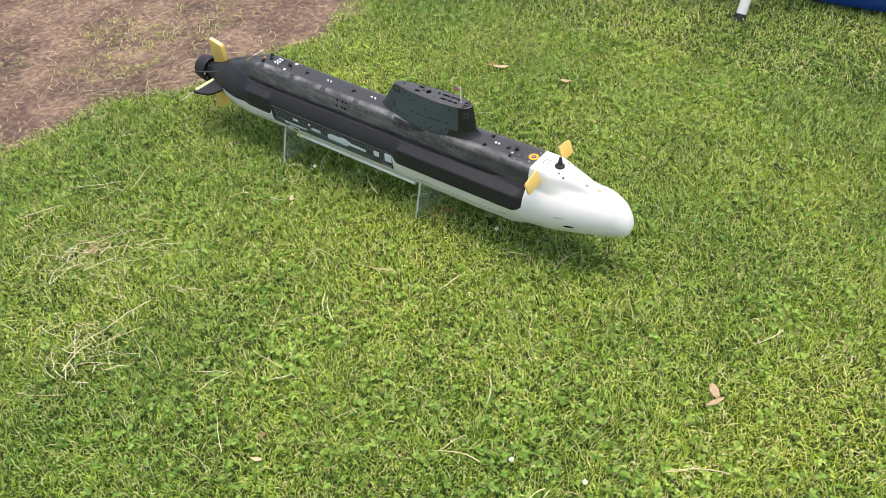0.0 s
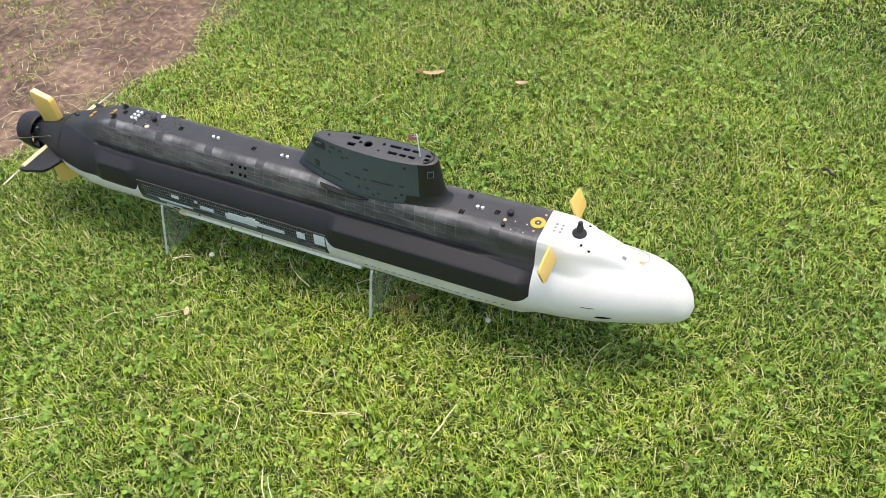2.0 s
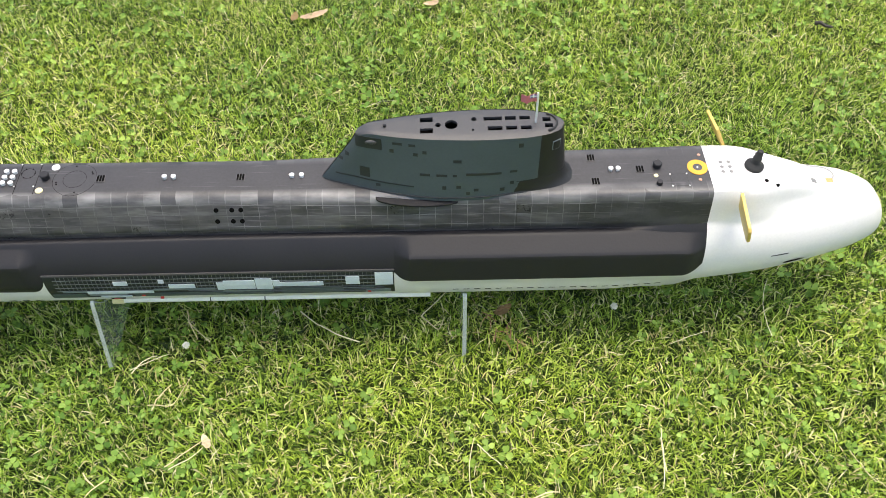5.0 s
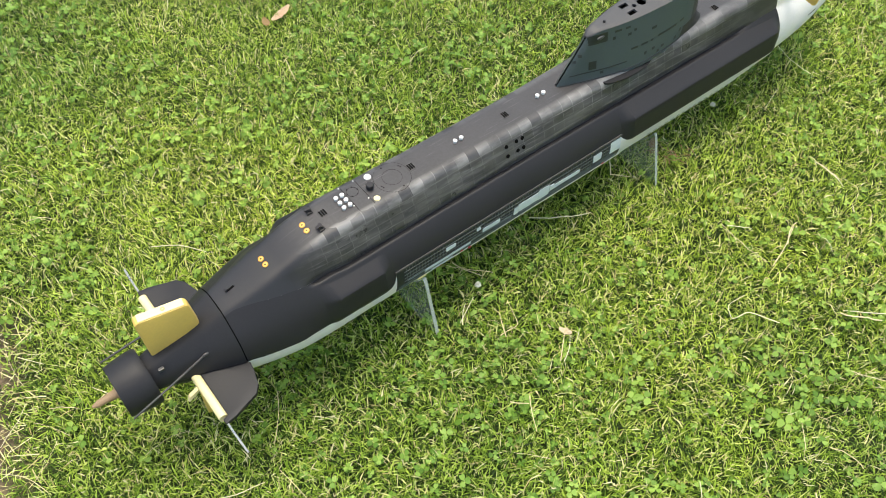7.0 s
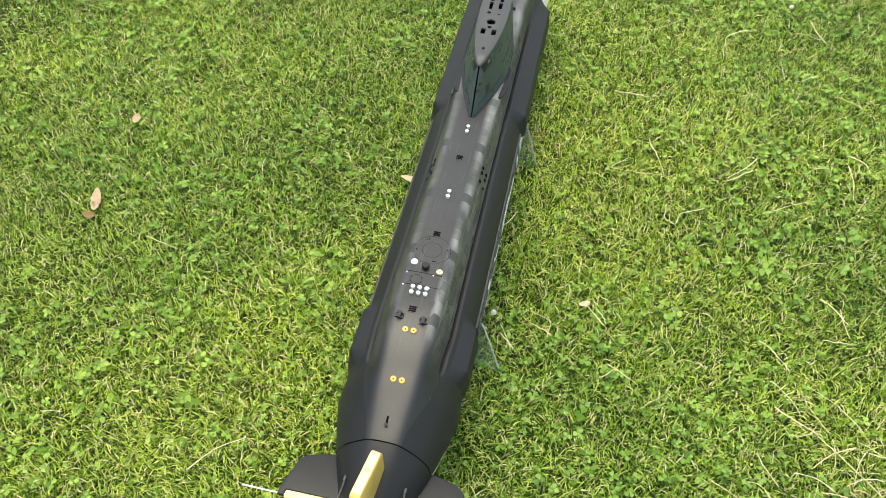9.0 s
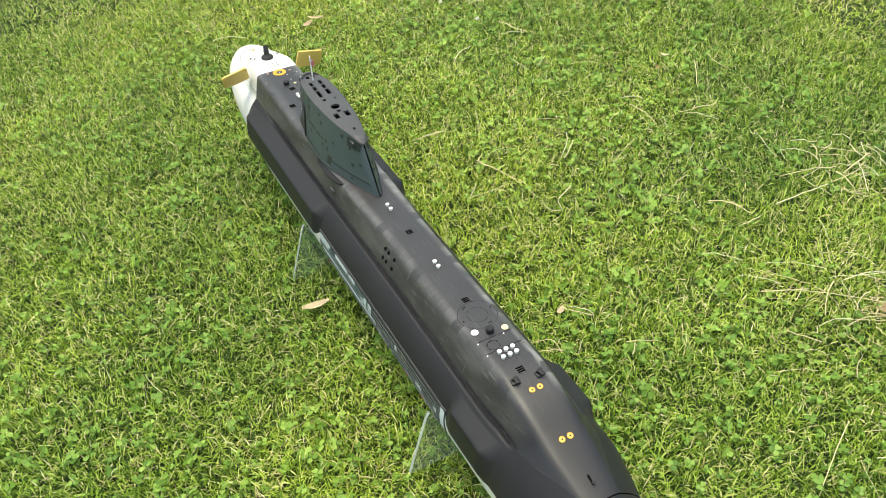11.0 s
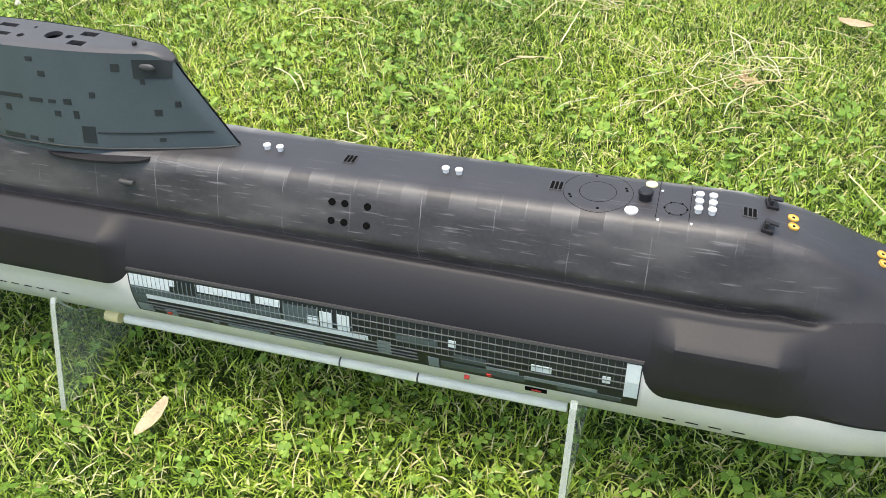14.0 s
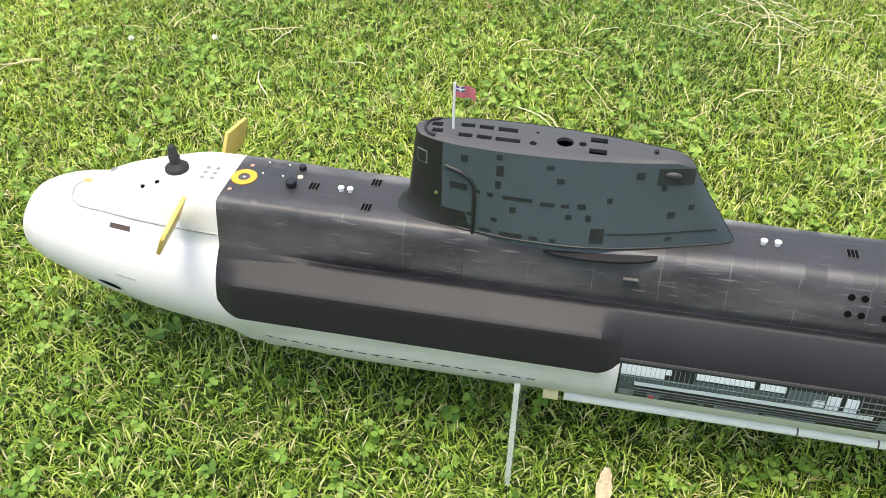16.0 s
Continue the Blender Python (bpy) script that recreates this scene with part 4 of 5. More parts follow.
# ridge round the foot of the slate sides
for s in (1, -1):
    part("foot_ridge", tube([sail_point(u, 0.055, s, 0.0004) for u in np.linspace(0.01, 0.86, 40)], 0.0011, 6), SLATE_DARK, SAIL)
    part("lip", slab([(x, s * 0.02) for x in np.linspace(-0.118, -0.010, 2)][::1] + [(-0.064 + 0.054 * math.cos(a), s * (0.0375 + 0.0125 * math.sin(a))) for a in np.linspace(0.02, 3.12, 24)],
                     0.0026, Matrix.Translation((-0.064, 0, -0.0058)) @ pose(0, 0, 0, 0, 3.0, 0) @ Matrix.Translation((0.064, 0, 0)), 0.0), BLACK, SAIL, "thin black lip under the sail")
    # dark recess with a lamp blister at the upper after corner
    part("corner_plate", patch(sail_surface(s), -0.139, -0.107, 0.0630, 0.0790, 8, 4, 0.0006, 0.001), SLATE_DARK, SAIL)
    b = sail_surface(s)(-0.119, 0.0725, 0.0002)
    bm = bmesh.new()
    bmesh.ops.create_uvsphere(bm, u_segments=16, v_segments=10, radius=1, matrix=Matrix.Translation(b) @ Matrix.Diagonal((0.0085, 0.0024, 0.0034, 1)))
    part("blister", bm, ROOF_GREY, SAIL)

MARKS_PORT = ((0.065, 0.075, 8, 8), (0.033, 0.081, 7, 6), (0.032, 0.068, 8, 12), (0.033, 0.054, 6, 9), (0.070, 0.046, 20, 8), (0.052, 0.044, 7, 4), (0.040, 0.043, 7, 5),
              (-0.044, 0.041, 9, 6), (-0.068, 0.048, 6, 6), (0.018, 0.031, 7, 7), (-0.013, 0.076, 8, 5), (-0.023, 0.064, 8, 6), (-0.092, 0.072, 9, 8), (-0.114, 0.060, 5, 6),
              (-0.124, 0.033, 8, 7), (-0.141, 0.040, 6, 6), (-0.125, 0.009, 7, 4), (-0.033, 0.030, 7, 6), (-0.051, 0.030, 6, 8), (0.035, 0.018, 7, 5), (0.058, 0.019, 6, 5))
BARS_PORT = ((0.0145, 0.0425, 33, 4.5), (-0.013, 0.0405, 16, 4.5), (-0.029, 0.0405, 9, 4), (-0.0605, 0.013, 15, 18), (0.068, 0.005, 26, 3), (0.043, 0.0055, 14, 4),
             (0.018, 0.005, 26, 5), (-0.003, 0.005, 10, 4), (-0.021, 0.005, 7, 4))
MARKS_STBD = ((-0.088, 0.075, 14, 4), (-0.070, 0.0745, 10, 4), (-0.095, 0.064, 6, 6), (-0.066, 0.062, 7, 5), (-0.055, 0.066, 6, 5), (-0.015, 0.055, 12, 5), (-0.151, 0.047, 6, 5),
              (-0.160, 0.038, 7, 4), (-0.130, 0.026, 15, 17), (-0.055, 0.034, 15, 4), (-0.034, 0.034, 16, 4), (-0.018, 0.034, 6, 4), (0.018, 0.036, 52, 4), (0.055, 0.037, 11, 4),
              (-0.031, 0.016, 6, 6), (-0.013, 0.017, 7, 5), (0.009, 0.012, 7, 5), (-0.001, 0.007, 6, 5), (0.042, 0.010, 7, 6), (0.054, 0.019, 6, 6), (-0.114, 0.010, 7, 5), (0.062, 0.076, 7, 7))
for s, marks in ((1, MARKS_PORT + BARS_PORT), (-1, MARKS_STBD)):
    for x, w, sx, sw in marks:
        part("mark", patch(sail_surface(s), x - sx * 0.00042, x + sx * 0.00042, w - sw * 0.00042, w + sw * 0.00042, 3 if sx < 20 else 8, 1, 0.0004, 0.001), SLATE_DARK, SAIL, smooth=False)
    # long raised line above the foot, and the black pipe that turns down beside the front
    part("seam_line", patch(sail_surface(s), -0.168, -0.069, 0.0145, 0.0158, 12, 1, 0.0007, 0.001), SLATE_DARK, SAIL)
pts = [sail_surface(1)(x, w, 0.001) for x, w in ((0.083, 0.064), (0.075, 0.0625), (0.066, 0.060), (0.0585, 0.055), (0.055, 0.047), (0.0545, 0.03), (0.0545, 0.012), (0.055, -0.001))]
part("pipe", tube(pts, 0.0019, 8), SAIL_BLACK, SAIL, "black pipe bent down the sail's side")
part("front_window", patch(sail_surface(1), 0.1015, 0.1115, 0.060, 0.073, 4, 2, 0.0007, 0.001), PANEL_GREY, SAIL, "small grey framed window")
part("front_window", patch(sail_surface(-1), 0.1015, 0.1115, 0.060, 0.073, 4, 2, 0.0007, 0.001), PANEL_GREY, SAIL, "small grey framed window")
for s in (1, -1):
    part("window_pane", patch(sail_surface(s), 0.1023, 0.1107, 0.0609, 0.0721, 4, 2, 0.0011, 0.0008), SAIL_BLACK, SAIL)
part("lamp_stud", lathe(((0.0018, -0.001), (0.0018, 0.001), (0, 0.0014)), 12, Matrix.Translation(sail_surface(1)(0.092, 0.033, 0.0)) @ pose(0, 0, 0, -90)), STEEL, SAIL)

# flag on its staff
SAIL.location.z = ROOF.location.z = -0.004
FLAG = part("flagstaff", tube([(0.081, 0, 0.071), (0.0805, 0, 0.106), (0.0795, 0, 0.132)], 0.0013, 8), BUTTON, SUB, "thin pale metal flagstaff")


def cloth(x, w, off):
    return Vector((0.0788 - x, off + 0.0022 * math.sin(x * 420) * min(1, x * 90), 0.1298 - w - 0.10 * x))


part("flag", patch(lambda a, b, o: cloth(a, b, o), 0, 0.0185, 0, 0.0115, 12, 6, 0.00025, 0.00025), FLAG_RED, FLAG, "small red ensign with a blue and white corner")
part("flag_corner", patch(lambda a, b, o: cloth(a, b, o), 0.0004, 0.0085, 0.0004, 0.0055, 8, 4, 0.0004, 0.0004), FLAG_BLUE, FLAG)
part("flag_bar", patch(lambda a, b, o: cloth(a, b, o), 0.0004, 0.0085, 0.0024, 0.0036, 8, 1, 0.0006, 0.0006), BUTTON, FLAG)
part("flag_bar", patch(lambda a, b, o: cloth(a, b, o), 0.0038, 0.0050, 0.0004, 0.0055, 2, 4, 0.0006, 0.0006), BUTTON, FLAG)


# ---- deck fittings ----
def skin_z(x, y):
    """Height of the hull's top skin at x, y."""
    t = 0.0
    for _ in range(6):
        p = hull_point(x, t)
        t += math.atan2(y - p.y, p.z - curve(x, C_TAB))
    return hull_point(x, t).z


def deck(x, y=0.0, lift=0.0):
    """Pose on the deck: z along the deck's normal there."""
    e = 0.004
    z = skin_z(x, y)
    s = (curve(x + e, DECK_TAB) - curve(x - e, DECK_TAB)) / (2 * e)
    return Matrix.Translation((x, y, z + lift)) @ pose(0, 0, 0, 0, -math.degrees(math.atan(s)), 0)


def disc(name, x, y, r, mat, h=0.0012, label=""):
    return part(name, lathe(((r, -0.002), (r, h * 0.75), (r * 0.9, h), (0, h)), 22, deck(x, y)), mat, SUB, label)


def ring_line(name, x, y, r, mat, thick=0.0005, h=0.0005, label=""):
    pts = [(x + r * math.cos(a), y + r * math.sin(a)) for a in np.linspace(0, 2 * math.pi, 49)]
    return part(name, tube([(px, py, skin_z(px, py) + h - thick) for px, py in pts], thick, 6), mat, SUB, label)


for x, y in ((-0.2135, 0), (-0.2260, 0), (-0.3770, 0), (-0.3885, 0), (0.1955, 0), (0.186, 0),
             (-0.5805, -0.0085), (-0.5805, 0.0015), (-0.5805, 0.0115), (-0.5905, -0.0085), (-0.5905, 0.0015), (-0.5905, 0.0115)):
    part("button", lathe(((0.0026, -0.001), (0.0026, 0.0032), (0.0033, 0.0035), (0.0033, 0.0043), (0.0029, 0.0048), (0, 0.0048)), 16, deck(x, y)), BUTTON, SUB, "white round button")


def vent(x, y, n=3):
    v = part("vent", box(bmesh.new(), 0, 0, 0.0002, 0.0112, 0.0122, 0.0012, 0.0003, deck(x, y)), ROOF_GREY, SUB, "small deck vent with three slots")
    for k in range(n):
        part("slot", box(bmesh.new(), (k - 1) * 0.0034, 0, 0.0006, 0.0024, 0.0104, 0.0014, 0.0, deck(x, y)), DEEP_BLACK, v, smooth=False)


for x, y in ((-0.470, 0.0), (-0.292, 0.0), (-0.618, 0.003), (0.224, 0.0), (0.164, -0.0195), (0.163, 0.0225)):
    vent(x, y)

for r in (0.0275, 0.0145):
    ring_line("hatch_line", -0.503, 0, r, DEEP_BLACK, 0.0003, 0.00012, "fine dark circle scribed in the deck")
for a in (0.4, 0.55, 1.7, 3.4, 3.55, 4.9):
    disc("hatch_dot", -0.503 + 0.023 * math.cos(a), 0.023 * math.sin(a), 0.0011, DEEP_BLACK, 0.0004)
ring_line("hatch_line", -0.564, 0.0105, 0.0085, DEEP_BLACK, 0.00025, 0.00022)
for a in range(6):
    disc("hatch_dot", -0.564 + 0.0085 * math.cos(a * 1.047), 0.0105 + 0.0085 * math.sin(a * 1.047), 0.0009, DEEP_BLACK, 0.0005)
for x in (-0.550, -0.5745):
    part("joint_line", box(bmesh.new(), 0, 0, 0, 0.0004, 0.050, 0.0007, 0.0, deck(x, 0)), DEEP_BLACK, SUB, smooth=False)
    for y in (-0.012, 0.027):
        disc("rivet", x - 0.002, y, 0.0010, BUTTON, 0.0008)
disc("white_disc", -0.5315, 0.0205, 0.0052, BUTTON, 0.0014, "white round disc")
disc("yellow_disc", -0.5430, -0.0195, 0.0047, CREAM, 0.0014, "pale yellow round disc")
part("knob", lathe(((0.0052, -0.001), (0.0052, 0.005), (0.0060, 0.0055), (0.0060, 0.0075), (0.005, 0.0085), (0, 0.0085)), 20, deck(-0.540, 0.002)), BLACK, SUB, "black round knob")
for x, y in ((-0.650, 0.0058), (-0.650, -0.0058), (-0.718, 0.0058), (-0.718, -0.0058)):
    o = disc("eye_ring", x, y, 0.0040, YELLOW, 0.0010, "pale orange ring with a dark centre")
    part("eye_line", lathe(((0.0034, 0.0008), (0.0034, 0.0014), (0.0041, 0.0014), (0.0041, 0.0008)), 22, deck(x, y)), ORANGE, o)
    part("eye_centre", lathe(((0.0011, 0.0), (0.0011, 0.0015), (0, 0.0015)), 10, deck(x, y)), DEEP_BLACK, o)
for x, y, a in ((-0.634, -0.0155, 8), (-0.631, 0.0185, -8)):
    m = deck(x, y) @ pose(0, 0, 0, 0, 0, a)
    bm = box(bmesh.new(), 0, 0, 0.001, 0.009, 0.0115, 0.003, 0.0006, m)
    box(bm, 0.002, 0, 0.0045, 0.003, 0.0085, 0.005, 0.0006, m)
    box(bm, -0.001, 0, 0.0068, 0.0105, 0.005, 0.0016, 0.0005, m)
    part("clip", bm, BLACK, SUB, "black deck clip")
m = deck(-0.772, 0.001)
part("tail_slot", box(bmesh.new(), 0, 0, 0.0003, 0.013, 0.0028, 0.0012, 0.0004, m), DEEP_BLACK, SUB, "dark slot with a small hook")
part("hook", lathe(((0.0014, 0), (0.0014, 0.004), (0.0022, 0.0042), (0.0022, 0.0055), (0, 0.006)), 10, deck(-0.777, 0.001)), BLACK, SUB)

# marks ahead of the sail
bm = lathe(((0.0062, -0.001), (0.0062, 0.0009), (0.0132, 0.0009), (0.0132, -0.001)), 40, deck(0.299, 0))
part("orange_ring", bm, ORANGE, SUB, "orange painted ring on the deck")
disc("ring_centre", 0.299, 0, 0.0061, ROOF_GREY, 0.0006)
disc("ring_dot", 0.299, 0, 0.0013, BUTTON, 0.0011)
PINK = material("faded_pink_mark", (0.55, 0.30, 0.20), 0.5)
for x, y in ((0.2985, -0.0215), (0.3055, 0.0225)):
    disc("pink_dot", x, y, 0.0022, PINK, 0.0007)
for x, y, sx, sy in ((0.272, -0.031, 0.022, 0.0004), (0.272, -0.0105, 0.022, 0.0004), (0.2612, -0.0207, 0.0004, 0.0205), (0.2828, -0.0207, 0.0004, 0.0205)):
    part("plate_line", box(bmesh.new(), 0, 0, 0, sx, sy, 0.0003, 0.0, deck(x, y)), SAIL_BLACK, SUB, smooth=False)
for x in (0.2612, 0.2828):
    for y in (-0.031, -0.0105):
        disc("rivet", x, y, 0.0010, BUTTON, 0.0007)
part("knob", lathe(((0.0052, -0.001), (0.0052, 0.004), (0.0060, 0.0045), (0.0060, 0.0068), (0.005, 0.0078), (0, 0.0078)), 20, deck(0.247, 0.004)), BLACK, SUB, "black round knob")
part("knob", lathe(((0.0036, -0.001), (0.0042, 0.002), (0.0036, 0.005), (0, 0.0055)), 16, deck(0.245, -0.0265)), BLACK, SUB, "small black knob")
disc("yellow_disc", 0.243, -0.0125, 0.0029, CREAM, 0.0012, "pale yellow dot")

# fittings on the white bow
CAP = part("capstan", lathe(((0.0120, -0.001), (0.0125, 0.0015), (0.0122, 0.0035), (0.0105, 0.0052), (0.0075, 0.0066), (0.0058, 0.0085), (0.0054, 0.015), (0.0060, 0.0155),
                             (0.0052, 0.0168), (0.0040, 0.0270), (0.0030, 0.0282), (0, 0.0285)), 26, deck(0.373, 0) @ pose(0, 0, 0, 0, 2, 0)), RUBBER, SUB, "black rubber mooring post")
GREYDOT = material("grey_dots", (0.20, 0.20, 0.195), 0.5)
for i in range(2):
    for j in range(3):
        disc("dot", 0.331 + 0.0105 * i, -0.0085 + 0.0085 * j, 0.0026, GREYDOT, 0.0008)
part("dot_plate", box(bmesh.new(), 0, 0, 0, 0.026, 0.031, 0.0011, 0.0004, deck(0.3363, 0)), WHITE, SUB)
part("bow_strip", box(bmesh.new(), 0, 0, 0.0, 0.030, 0.016, 0.0020, 0.0008, deck(0.410, 0.0)), WHITE, SUB)
for x, y in ((0.384, 0.0240), (0.399, 0.0275), (0.384, -0.0240), (0.399, -0.0275)):
    disc("screw_hole", x, y, 0.0026, DEEP_BLACK, 0.0004, "small dark screw hole")
part("bow_mark", box(bmesh.new(), 0, 0, 0.0002, 0.0075, 0.0065, 0.001, 0.0, deck(0.455, -0.010)), GREYDOT, SUB, "small grey square mark", smooth=False)


# ---- marks on the hull's skin ----
def on_hull(s):
    return lambda x, t, off: hull_point(x, s * t, off)


def t_for_w(x, w):
    return t_at_w(x, w)


for s in (1, -1):
    for k in range(20):
        x = 0.262 - 0.0146 * k
        t = t_for_w(x, -0.146)
        part("drain_slot", patch(on_hull(s), x - 0.0042, x + 0.0042, t - 0.006, t + 0.006, 1, 1, 0.0004, 0.001), DEEP_BLACK, SUB, smooth=False)
    for k in range(4):
        x = -0.585 - 0.018 * k
        t = t_for_w(x, -0.160)
        part("drain_slot", patch(on_hull(s), x - 0.005, x + 0.005, t - 0.009, t + 0.009, 1, 1, 0.0004, 0.001), DEEP_BLACK, SUB, smooth=False)
    # torpedo door and slots on the bow
    t = 1.80
    rows = [[hull_point(0.443 + q * 0.0145 * math.cos(a), s * (t + q * 0.052 * math.sin(a) * (1 - 0.25 * math.cos(a))), 0.0006) for a in np.linspace(0, 2 * math.pi, 25)] for q in (0.02, 0.35, 0.7, 1.0)]
    bm = grid_mesh(rows)
    part("torpedo_opening", bm, DEEP_BLACK, SUB, "dark torpedo tube opening in the bow")
    t = 1.485
    part("bow_slot", patch(on_hull(s), 0.405, 0.428, t - 0.008, t + 0.008, 6, 1, 0.0005, 0.001), DEEP_BLACK if s < 0 else PENCIL, SUB)
    if s > 0:
        part("bow_recess", patch(on_hull(s), 0.412, 0.436, 0.722, 0.798, 6, 2, 0.0004, 0.001), RUST, SUB, "dark brown slot in the bow")
    # foreplane, turned hard down
    m = Matrix.Translation((0.345, s * 0.053, -0.006)) @ pose(0, 0, 0, -s * 12) @ pose(0, 0, 0, 0, 63 if s > 0 else 76, 0)
    o = [(-0.020, 0.0), (0.017, 0.0), (0.0185, s * 0.018), (0.015, s * 0.050), (0.010, s * 0.0545), (-0.017, s * 0.0545), (-0.021, s * 0.050)]
    part("foreplane", slab(o, 0.0042, m, 0.0010), YELLOW, SUB, "yellow bow plane tilted down")
    # six round drain holes in the casing's side
    for x in (-0.290, -0.3015, -0.3215):
        for w in (-0.0205, -0.0355):
            y = curve(x, HALF_TAB) + curve(x, LEAN_TAB) * (curve(x, DECK_TAB) - w) + 0.0006
            h = part("side_hole", lathe(((0.0031, -0.003), (0.0031, 0.0004), (0, 0.0004)), 16, Matrix.Translation((x, s * y, w)) @ pose(0, 0, 0, -s * 69, 0, 0)), DEEP_BLACK, SUB)
    # vertical joint beside the sail
    tg = groove_t(0.0625)
    part("casing_joint", patch(on_hull(s), 0.062, 0.0626, 0.40, tg, 1, 10, 0.0001, 0.001), SAIL_BLACK, SUB)
part("spigot", tube([(-0.090, 0.0500, -0.0265), (-0.104, 0.0500, -0.0265)], 0.0023, 12), ROOF_GREY, SUB, "short dark grey stub pipe")

# ---- sonar panels along the sides ----
PX0, PX1 = -0.0985, -0.5585


def panel_surface(s):
    def f(q, b, off):
        x = PX0 + (PX1 - PX0) * q
        t0, t1 = t_at_w(x, -0.0985), t_at_w(x, -0.146)
        return hull_point(x, s * (t0 + (t1 - t0) * b), off)
    return f


TONES = {0: PANEL_DARK, 1: PANEL_MID, 2: PANEL_GREY, 3: PANEL_PALE}
PORT_A = ((0.004, 0.092, 0.06, 0.30, 3), (0.094, 0.105, 0.06, 0.18, 3), (0.155, 0.268, 0.05, 0.19, 3), (0.280, 0.330, 0.06, 0.20, 3), (0.335, 0.408, 0.10, 0.42, 1),
          (0.385, 0.408, 0.24, 0.42, 3), (0.411, 0.435, 0.12, 0.46, 3), (0.446, 0.470, 0.12, 0.46, 3), (0.035, 0.505, 0.47, 0.57, 3), (0.004, 0.150, 0.32, 0.46, 1),
          (0.152, 0.330, 0.24, 0.44, 1), (0.004, 0.034, 0.48, 0.70, 1), (0.006, 0.038, 0.74, 0.95, 2), (0.066, 0.092, 0.80, 0.98, 2), (0.335, 0.480, 0.44, 0.465, 2))
PORT_B = ((0.172, 0.184, 0.84, 0.95, 2), (0.205, 0.295, 0.90, 0.985, 2), (0.305, 0.408, 0.92, 0.985, 2), (0.522, 0.548, 0.52, 0.86, 2), (0.560, 0.640, 0.30, 0.46, 1),
          (0.620, 0.640, 0.70, 0.95, 2), (0.660, 0.674, 0.22, 0.36, 3), (0.812, 0.848, 0.40, 0.54, 3), (0.936, 0.950, 0.36, 0.50, 3), (0.974, 0.998, 0.03, 0.74, 3),
          (0.645, 0.800, 0.74, 0.90, 1), (0.670, 0.730, 0.50, 0.66, 1), (0.800, 0.930, 0.72, 0.80, 2), (0.730, 0.790, 0.66, 0.73, 2), (0.860, 0.972, 0.82, 0.92, 1))
STBD_A = ((0.003, 0.055, 0.04, 0.52, 3), (0.100, 0.140, 0.16, 0.46, 3), (0.205, 0.350, 0.34, 0.50, 3), (0.330, 0.352, 0.26, 0.34, 3), (0.352, 0.400, 0.18, 0.62, 3),
          (0.402, 0.492, 0.24, 0.60, 3), (0.493, 0.512, 0.30, 0.62, 3), (0.575, 0.650, 0.34, 0.50, 3), (0.700, 0.890, 0.60, 0.72, 3), (0.765, 0.805, 0.20, 0.34, 3),
          (0.660, 0.676, 0.16, 0.28, 3), (0.780, 0.890, 0.76, 0.86, 2), (0.012, 0.085, 0.76, 0.96, 2), (0.360, 0.500, 0.66, 0.74, 2), (0.520, 0.700, 0.54, 0.62, 2))
STBD_B = ((0.890, 0.960, 0.56, 0.66, 2), (0.150, 0.330, 0.62, 0.92, 1), (0.500, 0.760, 0.76, 0.96, 1), (0.900, 0.995, 0.74, 0.96, 1), (0.770, 0.860, 0.88, 0.98, 3),
          (0.060, 0.098, 0.56, 0.72, 1), (0.355, 0.480, 0.80, 0.95, 1))
for s, tiles, g0 in ((1, PORT_A + PORT_B, 0.475), (-1, STBD_A + STBD_B, 0.04)):
    f = panel_surface(s)
    pan = part("sonar_panel", patch(f, 0, 1, 0, 1, 60, 8, 0.0012, 0.002), PANEL_DARK, SUB, "dark tiled sonar panel with pale blue plates")
    for q0, q1, b0, b1, tone in tiles:
        part("tile", patch(f, q0, q1, b0, b1, max(1, int((q1 - q0) * 60)), 2, 0.0025 if tone == 3 and s < 0 else 0.0018, 0.0008), TONES[tone], pan, smooth=False)
    bm = bmesh.new()
    k = g0
    while k < 0.972:
        merge(bm, patch(f, k, k + 0.0008, 0.02, 0.58, 1, 4, 0.0021, 0.001))
        k += 0.0123
    for b in (0.13, 0.27, 0.42, 0.57):
        merge(bm, patch(f, g0, 0.974, b, b + 0.014, 40, 1, 0.0021, 0.001))
    for b in (0.66, 0.75, 0.84):
        merge(bm, patch(f, 0.03, 0.60, b, b + 0.016, 40, 1, 0.0021, 0.001))
    if s > 0:
        dark = bmesh.new()
        k = 0.014
        while k < 0.475:
            merge(dark, patch(f, k, k + 0.0009, 0.05, 0.47, 1, 4, 0.0021, 0.001))
            k += 0.0098
        merge(dark, patch(f, 0.004, 0.475, 0.33, 0.342, 40, 1, 0.0021, 0.001))
        part("panel_joints", dark, PANEL_GREY, pan, "fine dark joints between the plates", smooth=False)
    part("panel_grid", bm, GRID, pan, "thin grey grid lines", smooth=False)
    part("panel_rail", patch(f, -0.001, 1.001, -0.05, 0.0, 60, 1, 0.0024, 0.002), ROOF_GREY, pan)
    # small red marks under the panel
    for q, b in ((0.075, 0.90), (0.69, 1.16), (0.735, 0.88)):
        part("red_mark", patch(f, q - 0.0045, q + 0.0045, b - 0.03, b + 0.03, 2, 2, 0.0028, 0.001), RED, SUB)
    part("outlet", patch(f, 0.80, 0.84, 1.10, 1.22, 4, 2, 0.0012, 0.001), DEEP_BLACK, SUB)
    part("outlet_mark", patch(f, 0.812, 0.830, 1.13, 1.175, 2, 2, 0.0018, 0.001), RED, SUB)

